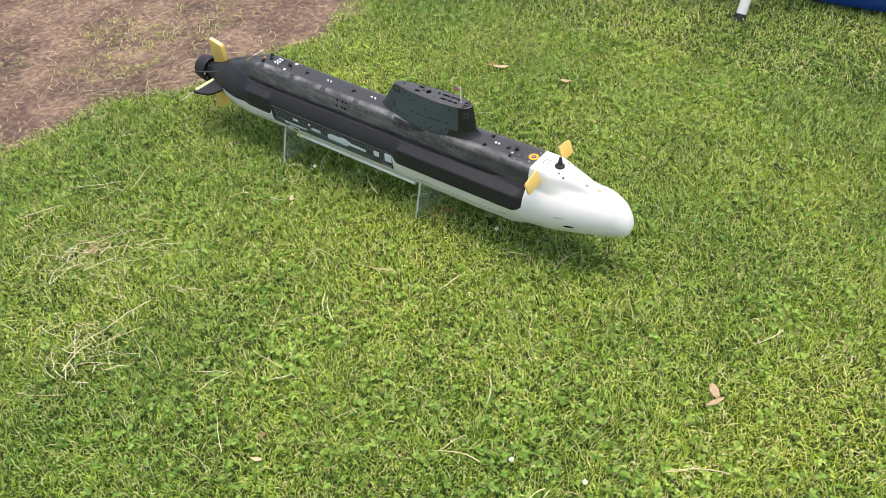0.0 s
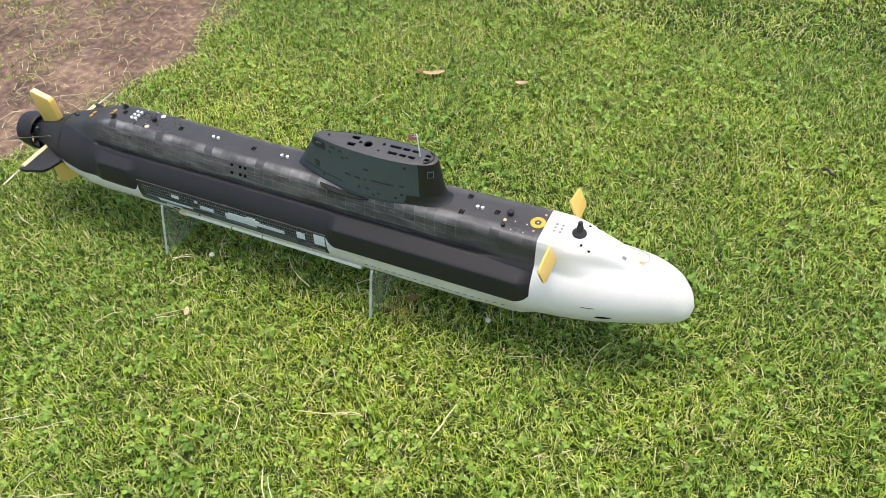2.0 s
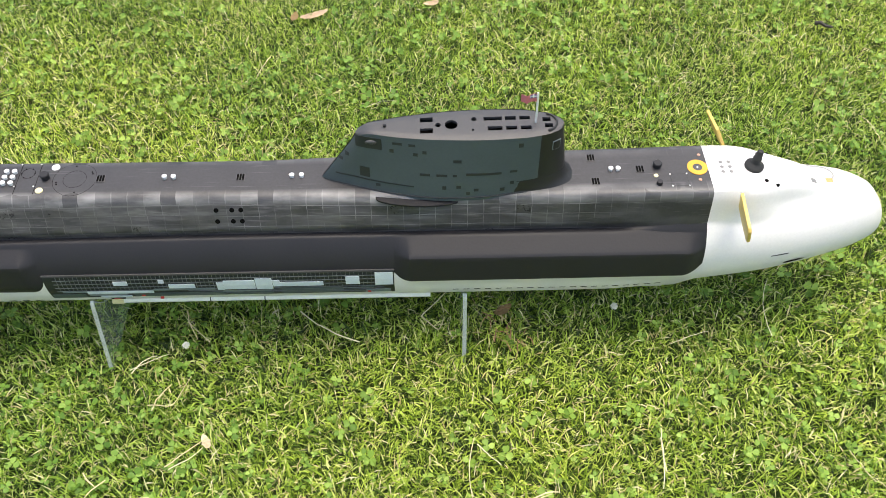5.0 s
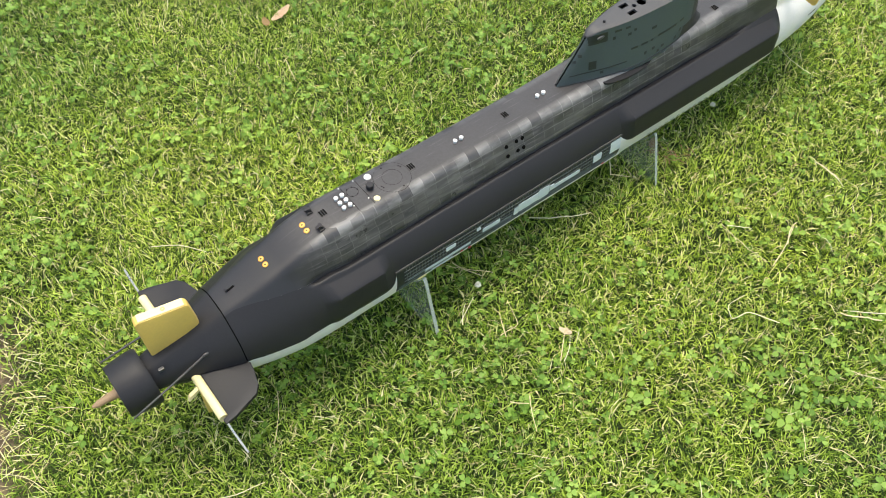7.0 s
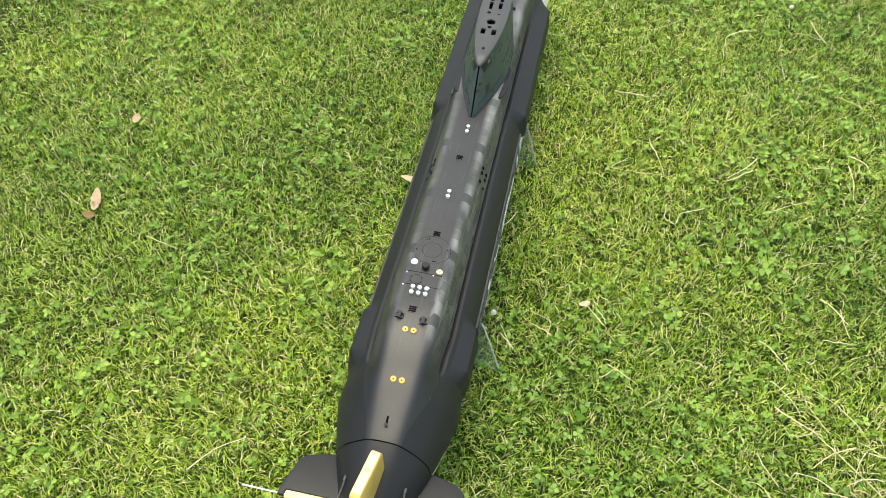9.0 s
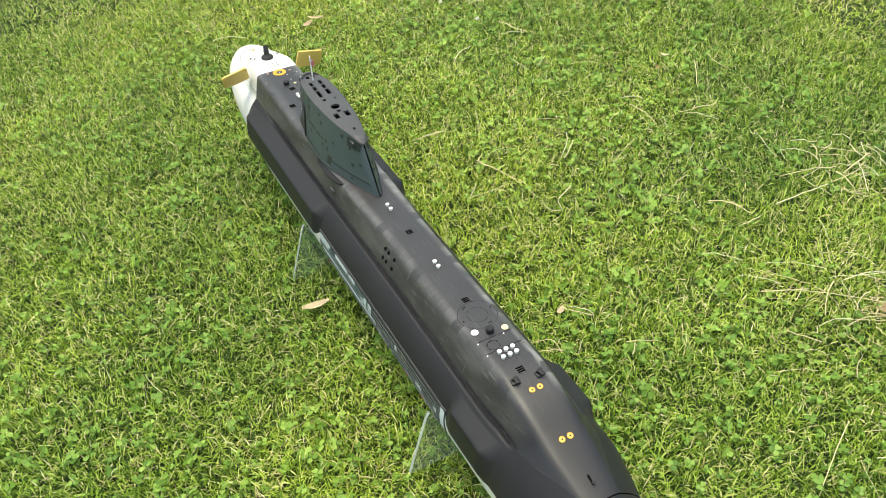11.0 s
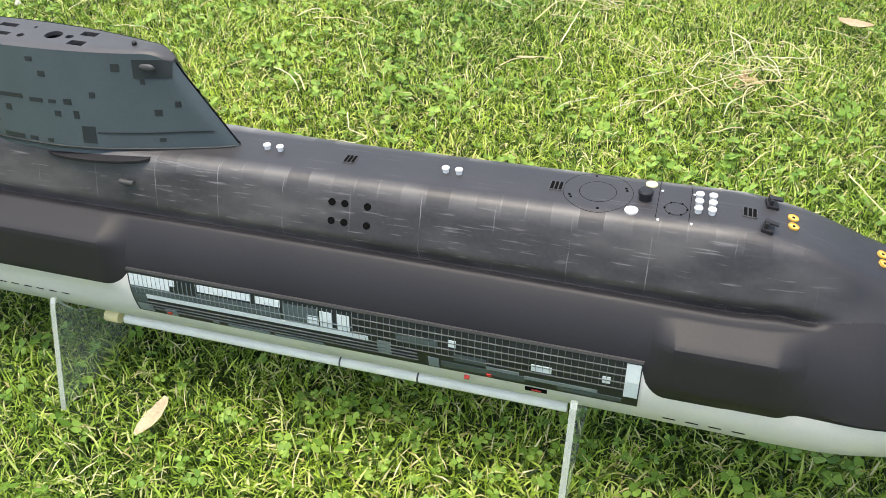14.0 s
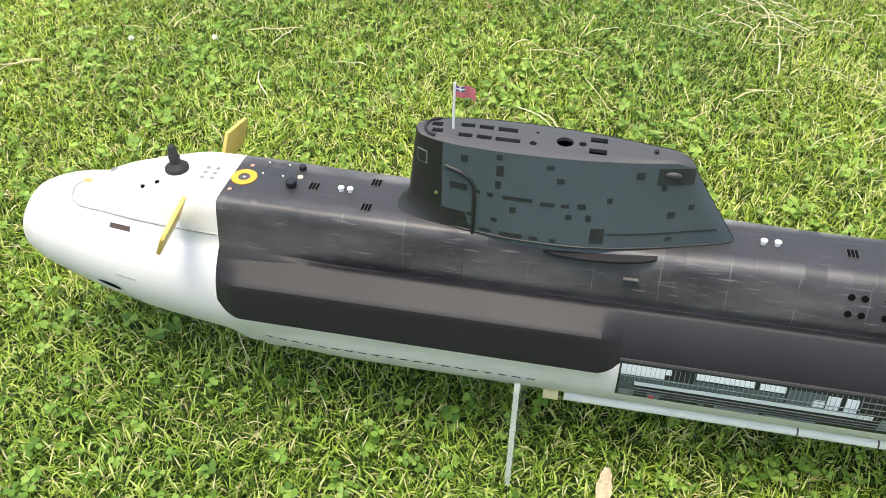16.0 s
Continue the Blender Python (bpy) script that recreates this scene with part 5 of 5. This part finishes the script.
# grey sealant line round the port side of the bow
pts = [hull_point(x, t, 0.0003) for x, t in ((0.488, 0.06), (0.4915, 0.14), (0.4925, 0.24), (0.4905, 0.38), (0.4865, 0.48), (0.4765, 0.56), (0.462, 0.572), (0.448, 0.579), (0.4085, 0.612), (0.378, 0.630), (0.346, 0.632), (0.314, 0.620))]
part("sealant_line", tube(pts, 0.0011, 6), PENCIL, SUB, "grey sealant line on the bow")
part("bow_patch", patch(on_hull(1), 0.4785, 0.4880, -0.05, 0.06, 3, 3, 0.0004, 0.001), OCHRE, SUB, "small ochre patch on the bow")

# ---- stern ----
C = -0.127
for s in (1, -1):
    plane = part("stern_plane", slab([(-0.790, s * 0.040), (-0.797, s * 0.082), (-0.803, s * 0.103), (-0.812, s * 0.114), (-0.850, s * 0.126), (-0.866, s * 0.1285),
                                      (-0.8665, s * 0.120), (-0.858, s * 0.118), (-0.858, s * 0.040), (-0.872, s * 0.038), (-0.897, s * 0.026), (-0.890, s * 0.010)],
                                     0.0075, Matrix.Translation((0, 0, C)), 0.0016), BLACK, SUB, "black tail fin with a pale yellow elevator")
    bm = tube([(-0.8645, s * 0.041, C), (-0.8645, s * 0.117, C)], 0.0064, 16)
    merge(bm, slab([(-0.0, s * 0.042), (-0.0, s * 0.116), (-0.020, s * 0.112), (-0.024, s * 0.105), (-0.024, s * 0.052), (-0.020, s * 0.045)], 0.0075,
                   Matrix.Translation((-0.8645, 0, C)) @ pose(0, 0, 0, 0, -90, 0), 0.0014))
    merge(bm, slab([(0.0, -0.002), (-0.016, -0.010), (-0.020, -0.022), (0.0, -0.008)], 0.006, Matrix.Translation((-0.868, s * 0.056, C)) @ pose(0, 0, 0, 90, 0, 0), 0.0012))
    part("elevator", bm, CREAM, plane, "pale yellow elevator turned down")
    part("pin", tube([(-0.864, s * 0.118, C), (-0.864, s * 0.150, C), (-0.863, s * 0.178, C - 0.001)], 0.0017, 8), STEEL, plane, "thin bright metal pin")
    rod = part("control_rod", tube([(-0.842, s * 0.040, -0.092), (-0.90, s * 0.046, -0.107), (-0.958, s * 0.051, -0.121)], 0.0015, 8), ROD, SUB, "thin grey control rod")
    bm = bmesh.new()
    bmesh.ops.create_uvsphere(bm, u_segments=12, v_segments=8, radius=1, matrix=Matrix.Translation((-0.841, s * 0.0405, -0.0915)) @ Matrix.Diagonal((0.005, 0.0022, 0.0022, 1)))
    part("rod_boss", bm, ROD, rod)

up = [(-0.8255, -0.066), (-0.8305, -0.020), (-0.8345, -0.0145), (-0.8965, -0.0120), (-0.9015, -0.0160), (-0.9000, -0.070), (-0.8985, -0.103), (-0.893, -0.1075)]
flat = lambda o: slab([(x, w) for x, w in o], 0.0150, turn @ pose(0, 0, 0, 90, 0, 0), 0.0034)
turn = Matrix.Translation((-0.845, 0, 0)) @ pose(0, 0, 0, 0, 0, -9) @ Matrix.Translation((0.845, 0, 0))
RUD = part("rudder", flat(up), YELLOW, SUB, "thick yellow upper rudder")
# thin cream slab: the rudder's skylit top put into colour
part("rudder_top", box(bmesh.new(), -0.8655, 0, 0, 0.0600, 0.0118, 0.0016, 0.0007, turn @ Matrix.Translation((-0.8655, 0, -0.01285)) @ pose(0, 0, 0, 0, 2.3, 0) @ Matrix.Translation((0.8655, 0, 0))), CREAM, RUD, "cream top of the rudder, skylight put into its colour")
part("rudder_screw", lathe(((0.0030, -0.002), (0.0030, 0.0012), (0.0014, 0.0012), (0.0012, 0.0004), (0, 0.0004)), 14, turn @ Matrix.Translation((-0.862, 0, -0.0128)) @ pose(0, 0, 0, 0, 2.5, 0)), BRASS, RUD, "brass screw head")
low = [(-0.800, -0.140), (-0.800, -0.188), (-0.806, -0.194), (-0.862, -0.2255), (-0.869, -0.222), (-0.868, -0.150), (-0.860, -0.140)]
part("lower_fin", slab(low, 0.0080, Matrix.Translation((0, -0.046, 0)) @ pose(0, 0, 0, 90, 0, 0), 0.0018), YELLOW, SUB, "yellow fin hanging below the tail")

at = Matrix.Translation((-0.004, 0, C)) @ pose(0, 0, 0, 0, -90, 0)
SHROUD = part("propulsor_shroud", lathe(((0.0400, 0.909), (0.0418, 0.912), (0.0423, 0.922), (0.0405, 0.942), (0.0380, 0.955), (0.0360, 0.955), (0.0378, 0.942), (0.0388, 0.922), (0.0385, 0.909), (0.0400, 0.909)), 48, at),
              BLACK, SUB, "black ring shroud round the propulsor")
part("hub", lathe(((0.014, 0.922), (0.013, 0.938), (0.010, 0.952), (0.0066, 0.958), (0.0058, 0.968), (0.0045, 0.983), (0.0018, 0.990), (0, 0.990)), 24, at), HUB, SHROUD, "dull tan shaft tip")
for k in range(11):
    m = at @ pose(0, 0, 0, 0, 0, k * 360 / 11) @ Matrix.Translation((0.028, 0, 0.932)) @ pose(0, 0, 0, 48, 0, 0)
    part("blade", box(bmesh.new(), 0, 0, 0, 0.021, 0.0012, 0.020, 0.0004, m), RUBBER, SHROUD)
for k in range(9):
    m = at @ pose(0, 0, 0, 0, 0, k * 40 + 15) @ Matrix.Translation((0.030, 0, 0.914))
    part("strut", box(bmesh.new(), 0, 0, 0, 0.020, 0.0016, 0.010, 0.0004, m), BLACK, SHROUD)
part("tail_clamp", box(bmesh.new(), -0.898, -0.022, C + 0.030, 0.008, 0.005, 0.005, 0.001), ROD, SUB)

# ---- the acrylic stand ----
STAND = thing("display_stand", "clear acrylic cradle stand with frosted tubes on the grass", "display stand", m=pose(0, 0, 0.2565, 3.0, 1.6, 0))


def stand_plate(x, lean, name="plate"):
    """An upright clear sheet with a round cradle for the hull."""
    o = [(-0.126, -0.268), (0.126, -0.268), (0.092, -0.160), (0.0905, -0.156), (0.0870, -0.151)]
    for a in np.linspace(20, 160, 26):
        o.append((0.0905 * math.cos(radians(a)), -0.121 - 0.0905 * math.sin(radians(a))))
    o += [(-0.0870, -0.151), (-0.0905, -0.156), (-0.092, -0.160)]
    m = Matrix.Translation((x, 0, 0)) @ Matrix.Translation((0, 0, -0.20)) @ pose(0, 0, 0, 0, lean, 0) @ Matrix.Translation((0, 0, 0.20)) @ pose(0, 0, 0, 90, 0, 90)
    p = part(name, slab(o, 0.0055, m, 0.0), ACRYLIC, STAND, "clear acrylic cradle plate")
    # pale strips added along the edge; its bright glow is put into their colour
    n = len(o)
    bm = bmesh.new()
    for i in range(n):
        if i != 1:
            (x0, y0), (x1, y1) = o[i - 1], o[i]
            d = Vector((x1 - x0, y1 - y0, 0))
            q = Vector((d.y, -d.x, 0)).normalized() * 0.0004
            ring = [Vector((x0, y0, 0)) - q, Vector((x1, y1, 0)) - q, Vector((x1, y1, 0)) + q, Vector((x0, y0, 0)) + q]
            lo = [bm.verts.new(v + Vector((0, 0, -0.00285))) for v in ring]
            hi = [bm.verts.new(v + Vector((0, 0, 0.00285))) for v in ring]
            bm.faces.new(lo[::-1])
            bm.faces.new(hi)
            for k in range(4):
                bm.faces.new((lo[k], lo[(k + 1) % 4], hi[(k + 1) % 4], hi[k]))
    bmesh.ops.transform(bm, matrix=m, verts=bm.verts)
    part("plate_edge", bm, EDGE, p, "pale strip with the edge's bright glow in its colour", smooth=False)
    return p


stand_plate(-0.003, 0)
stand_plate(-0.509, 0)
for s in (1, -1):
    t = part("tube", tube([(-0.050, s * 0.054, -0.1945), (-0.500, s * 0.054, -0.1945)], 0.0050, 16), TUBE, STAND, "frosted clear tube")
    for k in (-0.285, -0.362):
        part("tube_joint", tube([(k - 0.0008, s * 0.054, -0.1945), (k + 0.0008, s * 0.054, -0.1945)], 0.0052, 16), ROD, t)
    for x in ((-0.036,) if s > 0 else (-0.492,)):
        part("cap", tube([(x - 0.008, s * 0.054, -0.1945), (x + 0.008, s * 0.054, -0.1945)], 0.0064, 14), CREAM, t, "cream plastic cap")

# ---- pool edge ----
POOL = thing("frame_pool", "blue vinyl frame pool with a white tubular leg, on the grass", "pool", m=pose(0.40, 3.64, 0))
bm = bmesh.new()
rows = []
for i in range(97):
    a = 2 * math.pi * i / 96
    rows.append([((1.80 + d) * math.cos(a), (1.80 + d) * math.sin(a), z) for d, z in ((-0.10, -0.01), (0.0, 0.005), (0.035, 0.06), (0.03, 0.30), (0.0, 0.72), (-0.03, 0.72), (-0.05, 0.30), (-0.10, 0.05))])
merge(bm, grid_mesh(rows))
bmesh.ops.remove_doubles(bm, verts=bm.verts[:], dist=1e-5)
bmesh.ops.recalc_face_normals(bm, faces=bm.faces[:])
part("wall", bm, BLUE, POOL, "blue vinyl pool wall")
bm = bmesh.new()
merge(bm, grid_mesh([[((1.80 + 0.025 * math.cos(b)) * math.cos(a), (1.80 + 0.025 * math.cos(b)) * math.sin(a), 0.735 + 0.025 * math.sin(b)) for b in np.linspace(0, 2 * math.pi, 13)] for a in np.linspace(0, 2 * math.pi, 97)]))
bmesh.ops.remove_doubles(bm, verts=bm.verts[:], dist=1e-5)
part("rail", bm, WHITE_TUBE, POOL, "white tubular top rail")
leg = part("leg", tube([(-0.135, -2.075, -0.005), (-0.10, -1.80, 0.735)], 0.019, 16), WHITE_TUBE, POOL, "white tubular leg")
part("foot", tube([(-0.136, -2.084, -0.014), (-0.135, -2.072, 0.012)], 0.023, 16), RUBBER, leg, "black rubber foot")

# ---- straw and leaves lying on the lawn ----
STRAW_A = ((0.91, -0.51, 1.02, -0.44), (-0.36, -1.12, -0.27, -1.07), (0.49, -0.49, 0.53, -0.56), (0.93, -0.08, 0.97, 0), (-0.75, -0.8, -0.64, -0.77),
           (-0.66, -0.73, -0.54, -0.61), (-0.42, -0.92, -0.34, -0.98), (-0.34, -1.02, -0.25, -0.94), (-0.35, -0.69, -0.29, -0.68), (0.09, -0.77, 0.12, -0.73),
           (0.28, -0.78, 0.31, -0.72), (0.52, -0.71, 0.54, -0.65), (-0.94, -0.73, -0.9, -0.63), (-0.94, -0.55, -0.85, -0.46), (-0.02, -0.89, -0, -0.8),
           (0.9, -0.26, 0.96, -0.31), (-0.25, -0.03, -0.16, -0.09), (0.24, -0.26, 0.23, -0.33), (-0.48, -0.13, -0.45, -0.1), (-0.4, -0.28, -0.36, -0.25),
           (0.05, -0.35, 0.1, -0.33), (0, -0.26, 0.03, -0.29))
STRAW_B = ((-0.51, -0.28, -0.49, -0.3), (-0.44, -0.19, -0.42, -0.15), (-0.8, 0.33, -0.73, 0.26), (-0.48, -0.29, -0.51, -0.34), (0, -0.49, 0.04, -0.54),
           (-0.2, -0.62, -0.19, -0.67), (-0.36, 0.6, -0.38, 0.53), (-0.51, -0.56, -0.55, -0.63), (-0.56, -0.59, -0.54, -0.63), (-0.56, -0.68, -0.61, -0.61),
           (-0.53, -1.01, -0.6, -1.02), (-0.62, -0.86, -0.63, -0.77), (-0.62, -0.86, -0.66, -0.79), (-0.9, -0.78, -0.9, -0.63), (-0.76, -1.12, -0.84, -1.17),
           (0.15, -0.97, 0.07, -0.91), (-0.7, -0.85, -0.75, -0.79), (-0.73, -0.62, -0.78, -0.6), (-0.35, -0.75, -0.36, -0.88), (0.09, -0.73, -0.01, -0.73),
           (-0.01, -0.81, -0.07, -0.85), (-0.85, -0.49, -0.9, -0.54))
STRAW_C = ((-0.27, 0.13, -0.28, 0.17), (-0.33, -0.93, -0.29, -0.82), (0.1, -0.75, 0.06, -0.74), (0.74, -0.67, 0.72, -0.74), (0.6, -0.69, 0.51, -0.72),
           (-0.6, -0.53, -0.65, -0.56), (-0.66, -0.46, -0.69, -0.51), (0.08, -0.55, 0.01, -0.49), (-0.36, -0.89, -0.35, -0.99), (0.96, -0.46, 0.91, -0.51),
           (0.75, -0.67, 0.75, -0.73), (-0.27, -0.65, -0.32, -0.69), (-0.34, -0.92, -0.41, -0.9), (-0.33, -1.02, -0.35, -0.93), (0.34, 0.01, 0.31, 0.05))


def straw(x0, y0, x1, y1, r, bend, mat):
    """A dry stem between two places, arched a little and lying on the grass tips."""
    d = Vector((x1 - x0, y1 - y0, 0))
    n = Vector((-d.y, d.x, 0))
    pts = []
    for i in range(7):
        q = i / 6
        pts.append(d * (q - 0.5) + n * bend * math.sin(math.pi * q) + Vector((0, 0, 0.013 + 0.004 * math.sin(math.pi * q) + random.uniform(-0.002, 0.002))))
    ob = part("straw", tube(pts, r, 5, random.uniform(0.5, 1.0)), mat)
    ob.location = ((x0 + x1) / 2, (y0 + y1) / 2, 0.0)
    return tagged(ob, "thin dry yellow straw lying on the grass", "straw", "loose straw on the lawn")


for x0, y0, x1, y1 in STRAW_A + STRAW_B + STRAW_C:
    straw(x0, y0, x1, y1, random.uniform(0.0006, 0.0012), random.uniform(-0.10, 0.10), random.choice((STRAW, STRAW, STRAW_PALE)))
for cx, cy, spread, count in ((-0.60, -0.68, 0.11, 22), (-0.62, -0.72, 0.06, 14), (-0.60, -0.74, 0.10, 12), (-0.45, -0.62, 0.12, 8), (-0.33, -0.93, 0.10, 8), (-1.08, 0.20, 0.10, 16), (-1.25, -0.1, 0.2, 16),
                              (-1.3, 0.5, 0.2, 14), (0.05, -0.80, 0.3, 12), (0.6, -0.6, 0.35, 14), (0.1, -0.45, 0.4, 12), (0.3, 0.6, 0.5, 10), (-0.7, -0.85, 0.25, 14)):
    for _ in range(count):
        x, y, a, h = cx + random.gauss(0, spread), cy + random.gauss(0, spread * 0.8), random.uniform(0, math.pi), random.uniform(0.014, 0.055)
        straw(x - h * math.cos(a), y - h * math.sin(a), x + h * math.cos(a), y + h * math.sin(a), random.uniform(0.00035, 0.0007), random.uniform(-0.10, 0.10), random.choice((STRAW, STRAW, STRAW_PALE)))


STEMS = (((-0.482, -0.126), (-0.432, -0.099)), ((-0.071, -0.05), (-0.049, -0.026), (-0.027, 0.001)), ((-0.071, -0.05), (-0.045, -0.078), (-0.036, -0.051)),
         ((-0.446, -0.183), (-0.411, -0.187), (-0.394, -0.138)), ((-0.418, -0.024), (-0.411, -0.048), (-0.395, -0.075)),
         ((-0.09, -0.443), (-0.109, -0.399), (-0.143, -0.391), (-0.127, -0.369), (-0.088, -0.373)), ((0.237, -0.31), (0.238, -0.274), (0.243, -0.246)),
         ((-0.405, -0.277), (-0.383, -0.258), (-0.356, -0.236)),
         ((-0.01, -0.365), (0.039, -0.352), (0.089, -0.332)), ((-0.94, -0.132), (-0.903, -0.15), (-0.863, -0.158)), ((-0.785, -0.474), (-0.806, -0.43), (-0.844, -0.36)))
for stem in STEMS:
    # a bent dry stem, curling where it turns
    mx, my = sum(p[0] for p in stem) / len(stem), sum(p[1] for p in stem) / len(stem)
    pts = []
    for (xa, ya), (xb, yb) in zip(stem, stem[1:]):
        for i in range(5):
            pts.append((xa + (xb - xa) * i / 5 - mx, ya + (yb - ya) * i / 5 - my, 0.015 + random.uniform(-0.001, 0.002)))
    pts.append((stem[-1][0] - mx, stem[-1][1] - my, 0.013))
    pts = [pts[0]] + [tuple((a + 2 * b + c) / 4 for a, b, c in zip(p, q, r)) for p, q, r in zip(pts, pts[1:], pts[2:])] + [pts[-1]]
    ob = part("straw", tube(pts, random.uniform(0.0007, 0.0011), 5, 0.6), random.choice((STRAW, STRAW_PALE)))
    ob.location = (mx, my, 0.0)
    tagged(ob, "bent dry yellow stem lying on the grass", "straw", "loose straw on the lawn")

TANNED = material("tan_dry_grass", (0.55, 0.40, 0.22), 0.7, 0, 0.3, 60, 350)
RUSTY = material("rusty_dry_grass", (0.36, 0.19, 0.10), 0.7, 0, 0.3, 60, 350)
for cx, cy, spread, count, mat in ((0.05, -0.075, 0.016, 16, RUSTY), (-0.655, -0.700, 0.018, 16, TANNED), (-0.62, -0.73, 0.05, 6, STRAW_PALE), (-0.66, -0.66, 0.05, 6, STRAW), (-0.32, -0.96, 0.06, 14, STRAW_PALE), (-0.36, -0.92, 0.05, 8, STRAW)):
    for _ in range(count):
        x, y, a, h = cx + random.gauss(0, spread), cy + random.gauss(0, spread), random.uniform(0, math.pi), random.uniform(0.006, 0.014) * (1 if mat in (RUSTY, TANNED) else 3)
        straw(x - h * math.cos(a), y - h * math.sin(a), x + h * math.cos(a), y + h * math.sin(a), random.uniform(0.0005, 0.0009), random.uniform(-0.2, 0.2), mat)


def dead_leaf(x, y, length, width, a, mat, label, lift=0.008):
    """A curled dry leaf with a midrib fold and a ragged edge."""
    rows = []
    for i in range(13):
        q = i / 12
        w = width * (math.sin(math.pi * min(1, q * 0.93 + 0.05)) ** 0.7) * random.uniform(0.8, 1.1)
        rows.append([(length * (q - 0.5), w * k, lift + 0.012 * (q - 0.4) ** 2 + 0.25 * width * k * k + random.uniform(-0.0006, 0.0006)) for k in (-0.5, -0.25, 0, 0.25, 0.5)])
    top = grid_mesh(rows)
    bmesh.ops.solidify(top, geom=top.faces[:], thickness=0.0006)
    ob = part("dead_leaf", top, mat)
    ob.matrix_world = pose(x, y, 0, 0, 0, a)
    return tagged(ob, label, "leaf")


dead_leaf(-0.110, 0.131, 0.052, 0.018, 86, DEAD_LEAF, "pale tan dead leaf lying on the grass")
dead_leaf(0.911, -0.254, 0.040, 0.020, 130, TAN_LEAF, "crumpled brown dead leaf on the grass")
dead_leaf(0.925, -0.285, 0.045, 0.012, 60, TAN_LEAF, "torn strip of dead leaf on the grass", 0.012)
dead_leaf(-0.285, 0.745, 0.060, 0.022, 20, TAN_LEAF, "dry curled tan leaf on the grass")
dead_leaf(-0.040, 0.772, 0.034, 0.020, 200, TAN_LEAF, "small tan dead leaf on the grass")
dead_leaf(-0.326, 0.740, 0.030, 0.016, 80, BROWN_LEAF, "small brown dead leaf on the grass")
dead_leaf(-0.823, -0.944, 0.058, 0.030, 160, TAN_LEAF, "crumpled ochre brown leaf on the grass", 0.014)
dead_leaf(-0.649, -0.711, 0.034, 0.016, 100, BROWN_LEAF, "tan dead leaf among straw")
dead_leaf(0.184, -0.888, 0.016, 0.012, 40, BROWN_LEAF, "tiny brown leaf scrap on the grass")
dead_leaf(0.219, -0.939, 0.024, 0.010, 210, DEAD_LEAF, "small grey tan leaf scrap on the grass")
dead_leaf(0.050, -0.040, 0.030, 0.016, 30, BROWN_LEAF, "reddish brown leaf scrap on the grass")
dead_leaf(-0.359, -0.239, 0.022, 0.012, 120, DEAD_LEAF, "small tan leaf scrap on the grass")
pod = part("seed_pod", tube([(-0.016, 0, 0.008), (-0.006, 0.003, 0.011), (0.006, -0.002, 0.010), (0.018, 0.004, 0.008)], 0.0042, 8, 0.6), DARK_BIT)
pod.matrix_world = pose(0.737, 0.628, 0.010, 0, 0, -35)
tagged(pod, "dark twisted seed pod lying on the grass", "seed pod")


def clover_flower(x, y, r):
    """A white clover head: a ball of small upright petals."""
    bm = bmesh.new()
    for i in range(46):
        z = 1 - 1.5 * i / 46
        a, q = i * 2.399, math.sqrt(max(0, 1 - z * z))
        d = Vector((q * math.cos(a), q * math.sin(a), z))
        merge(bm, tube([d * r * 0.45, d * r * 0.8, d * r * 1.05], r * 0.16, 4, 0.4))
    ob = part("clover_flower", bm, PETAL)
    ob.location = (x, y, 0.012)
    return tagged(ob, "small white clover flower head in the grass", "flower", "clover flowers")


for x, y in ((-0.411, -0.084), (0.214, -0.043), (0.65, -0.65), (0.796, -0.614)):
    clover_flower(x, y, 0.0055)
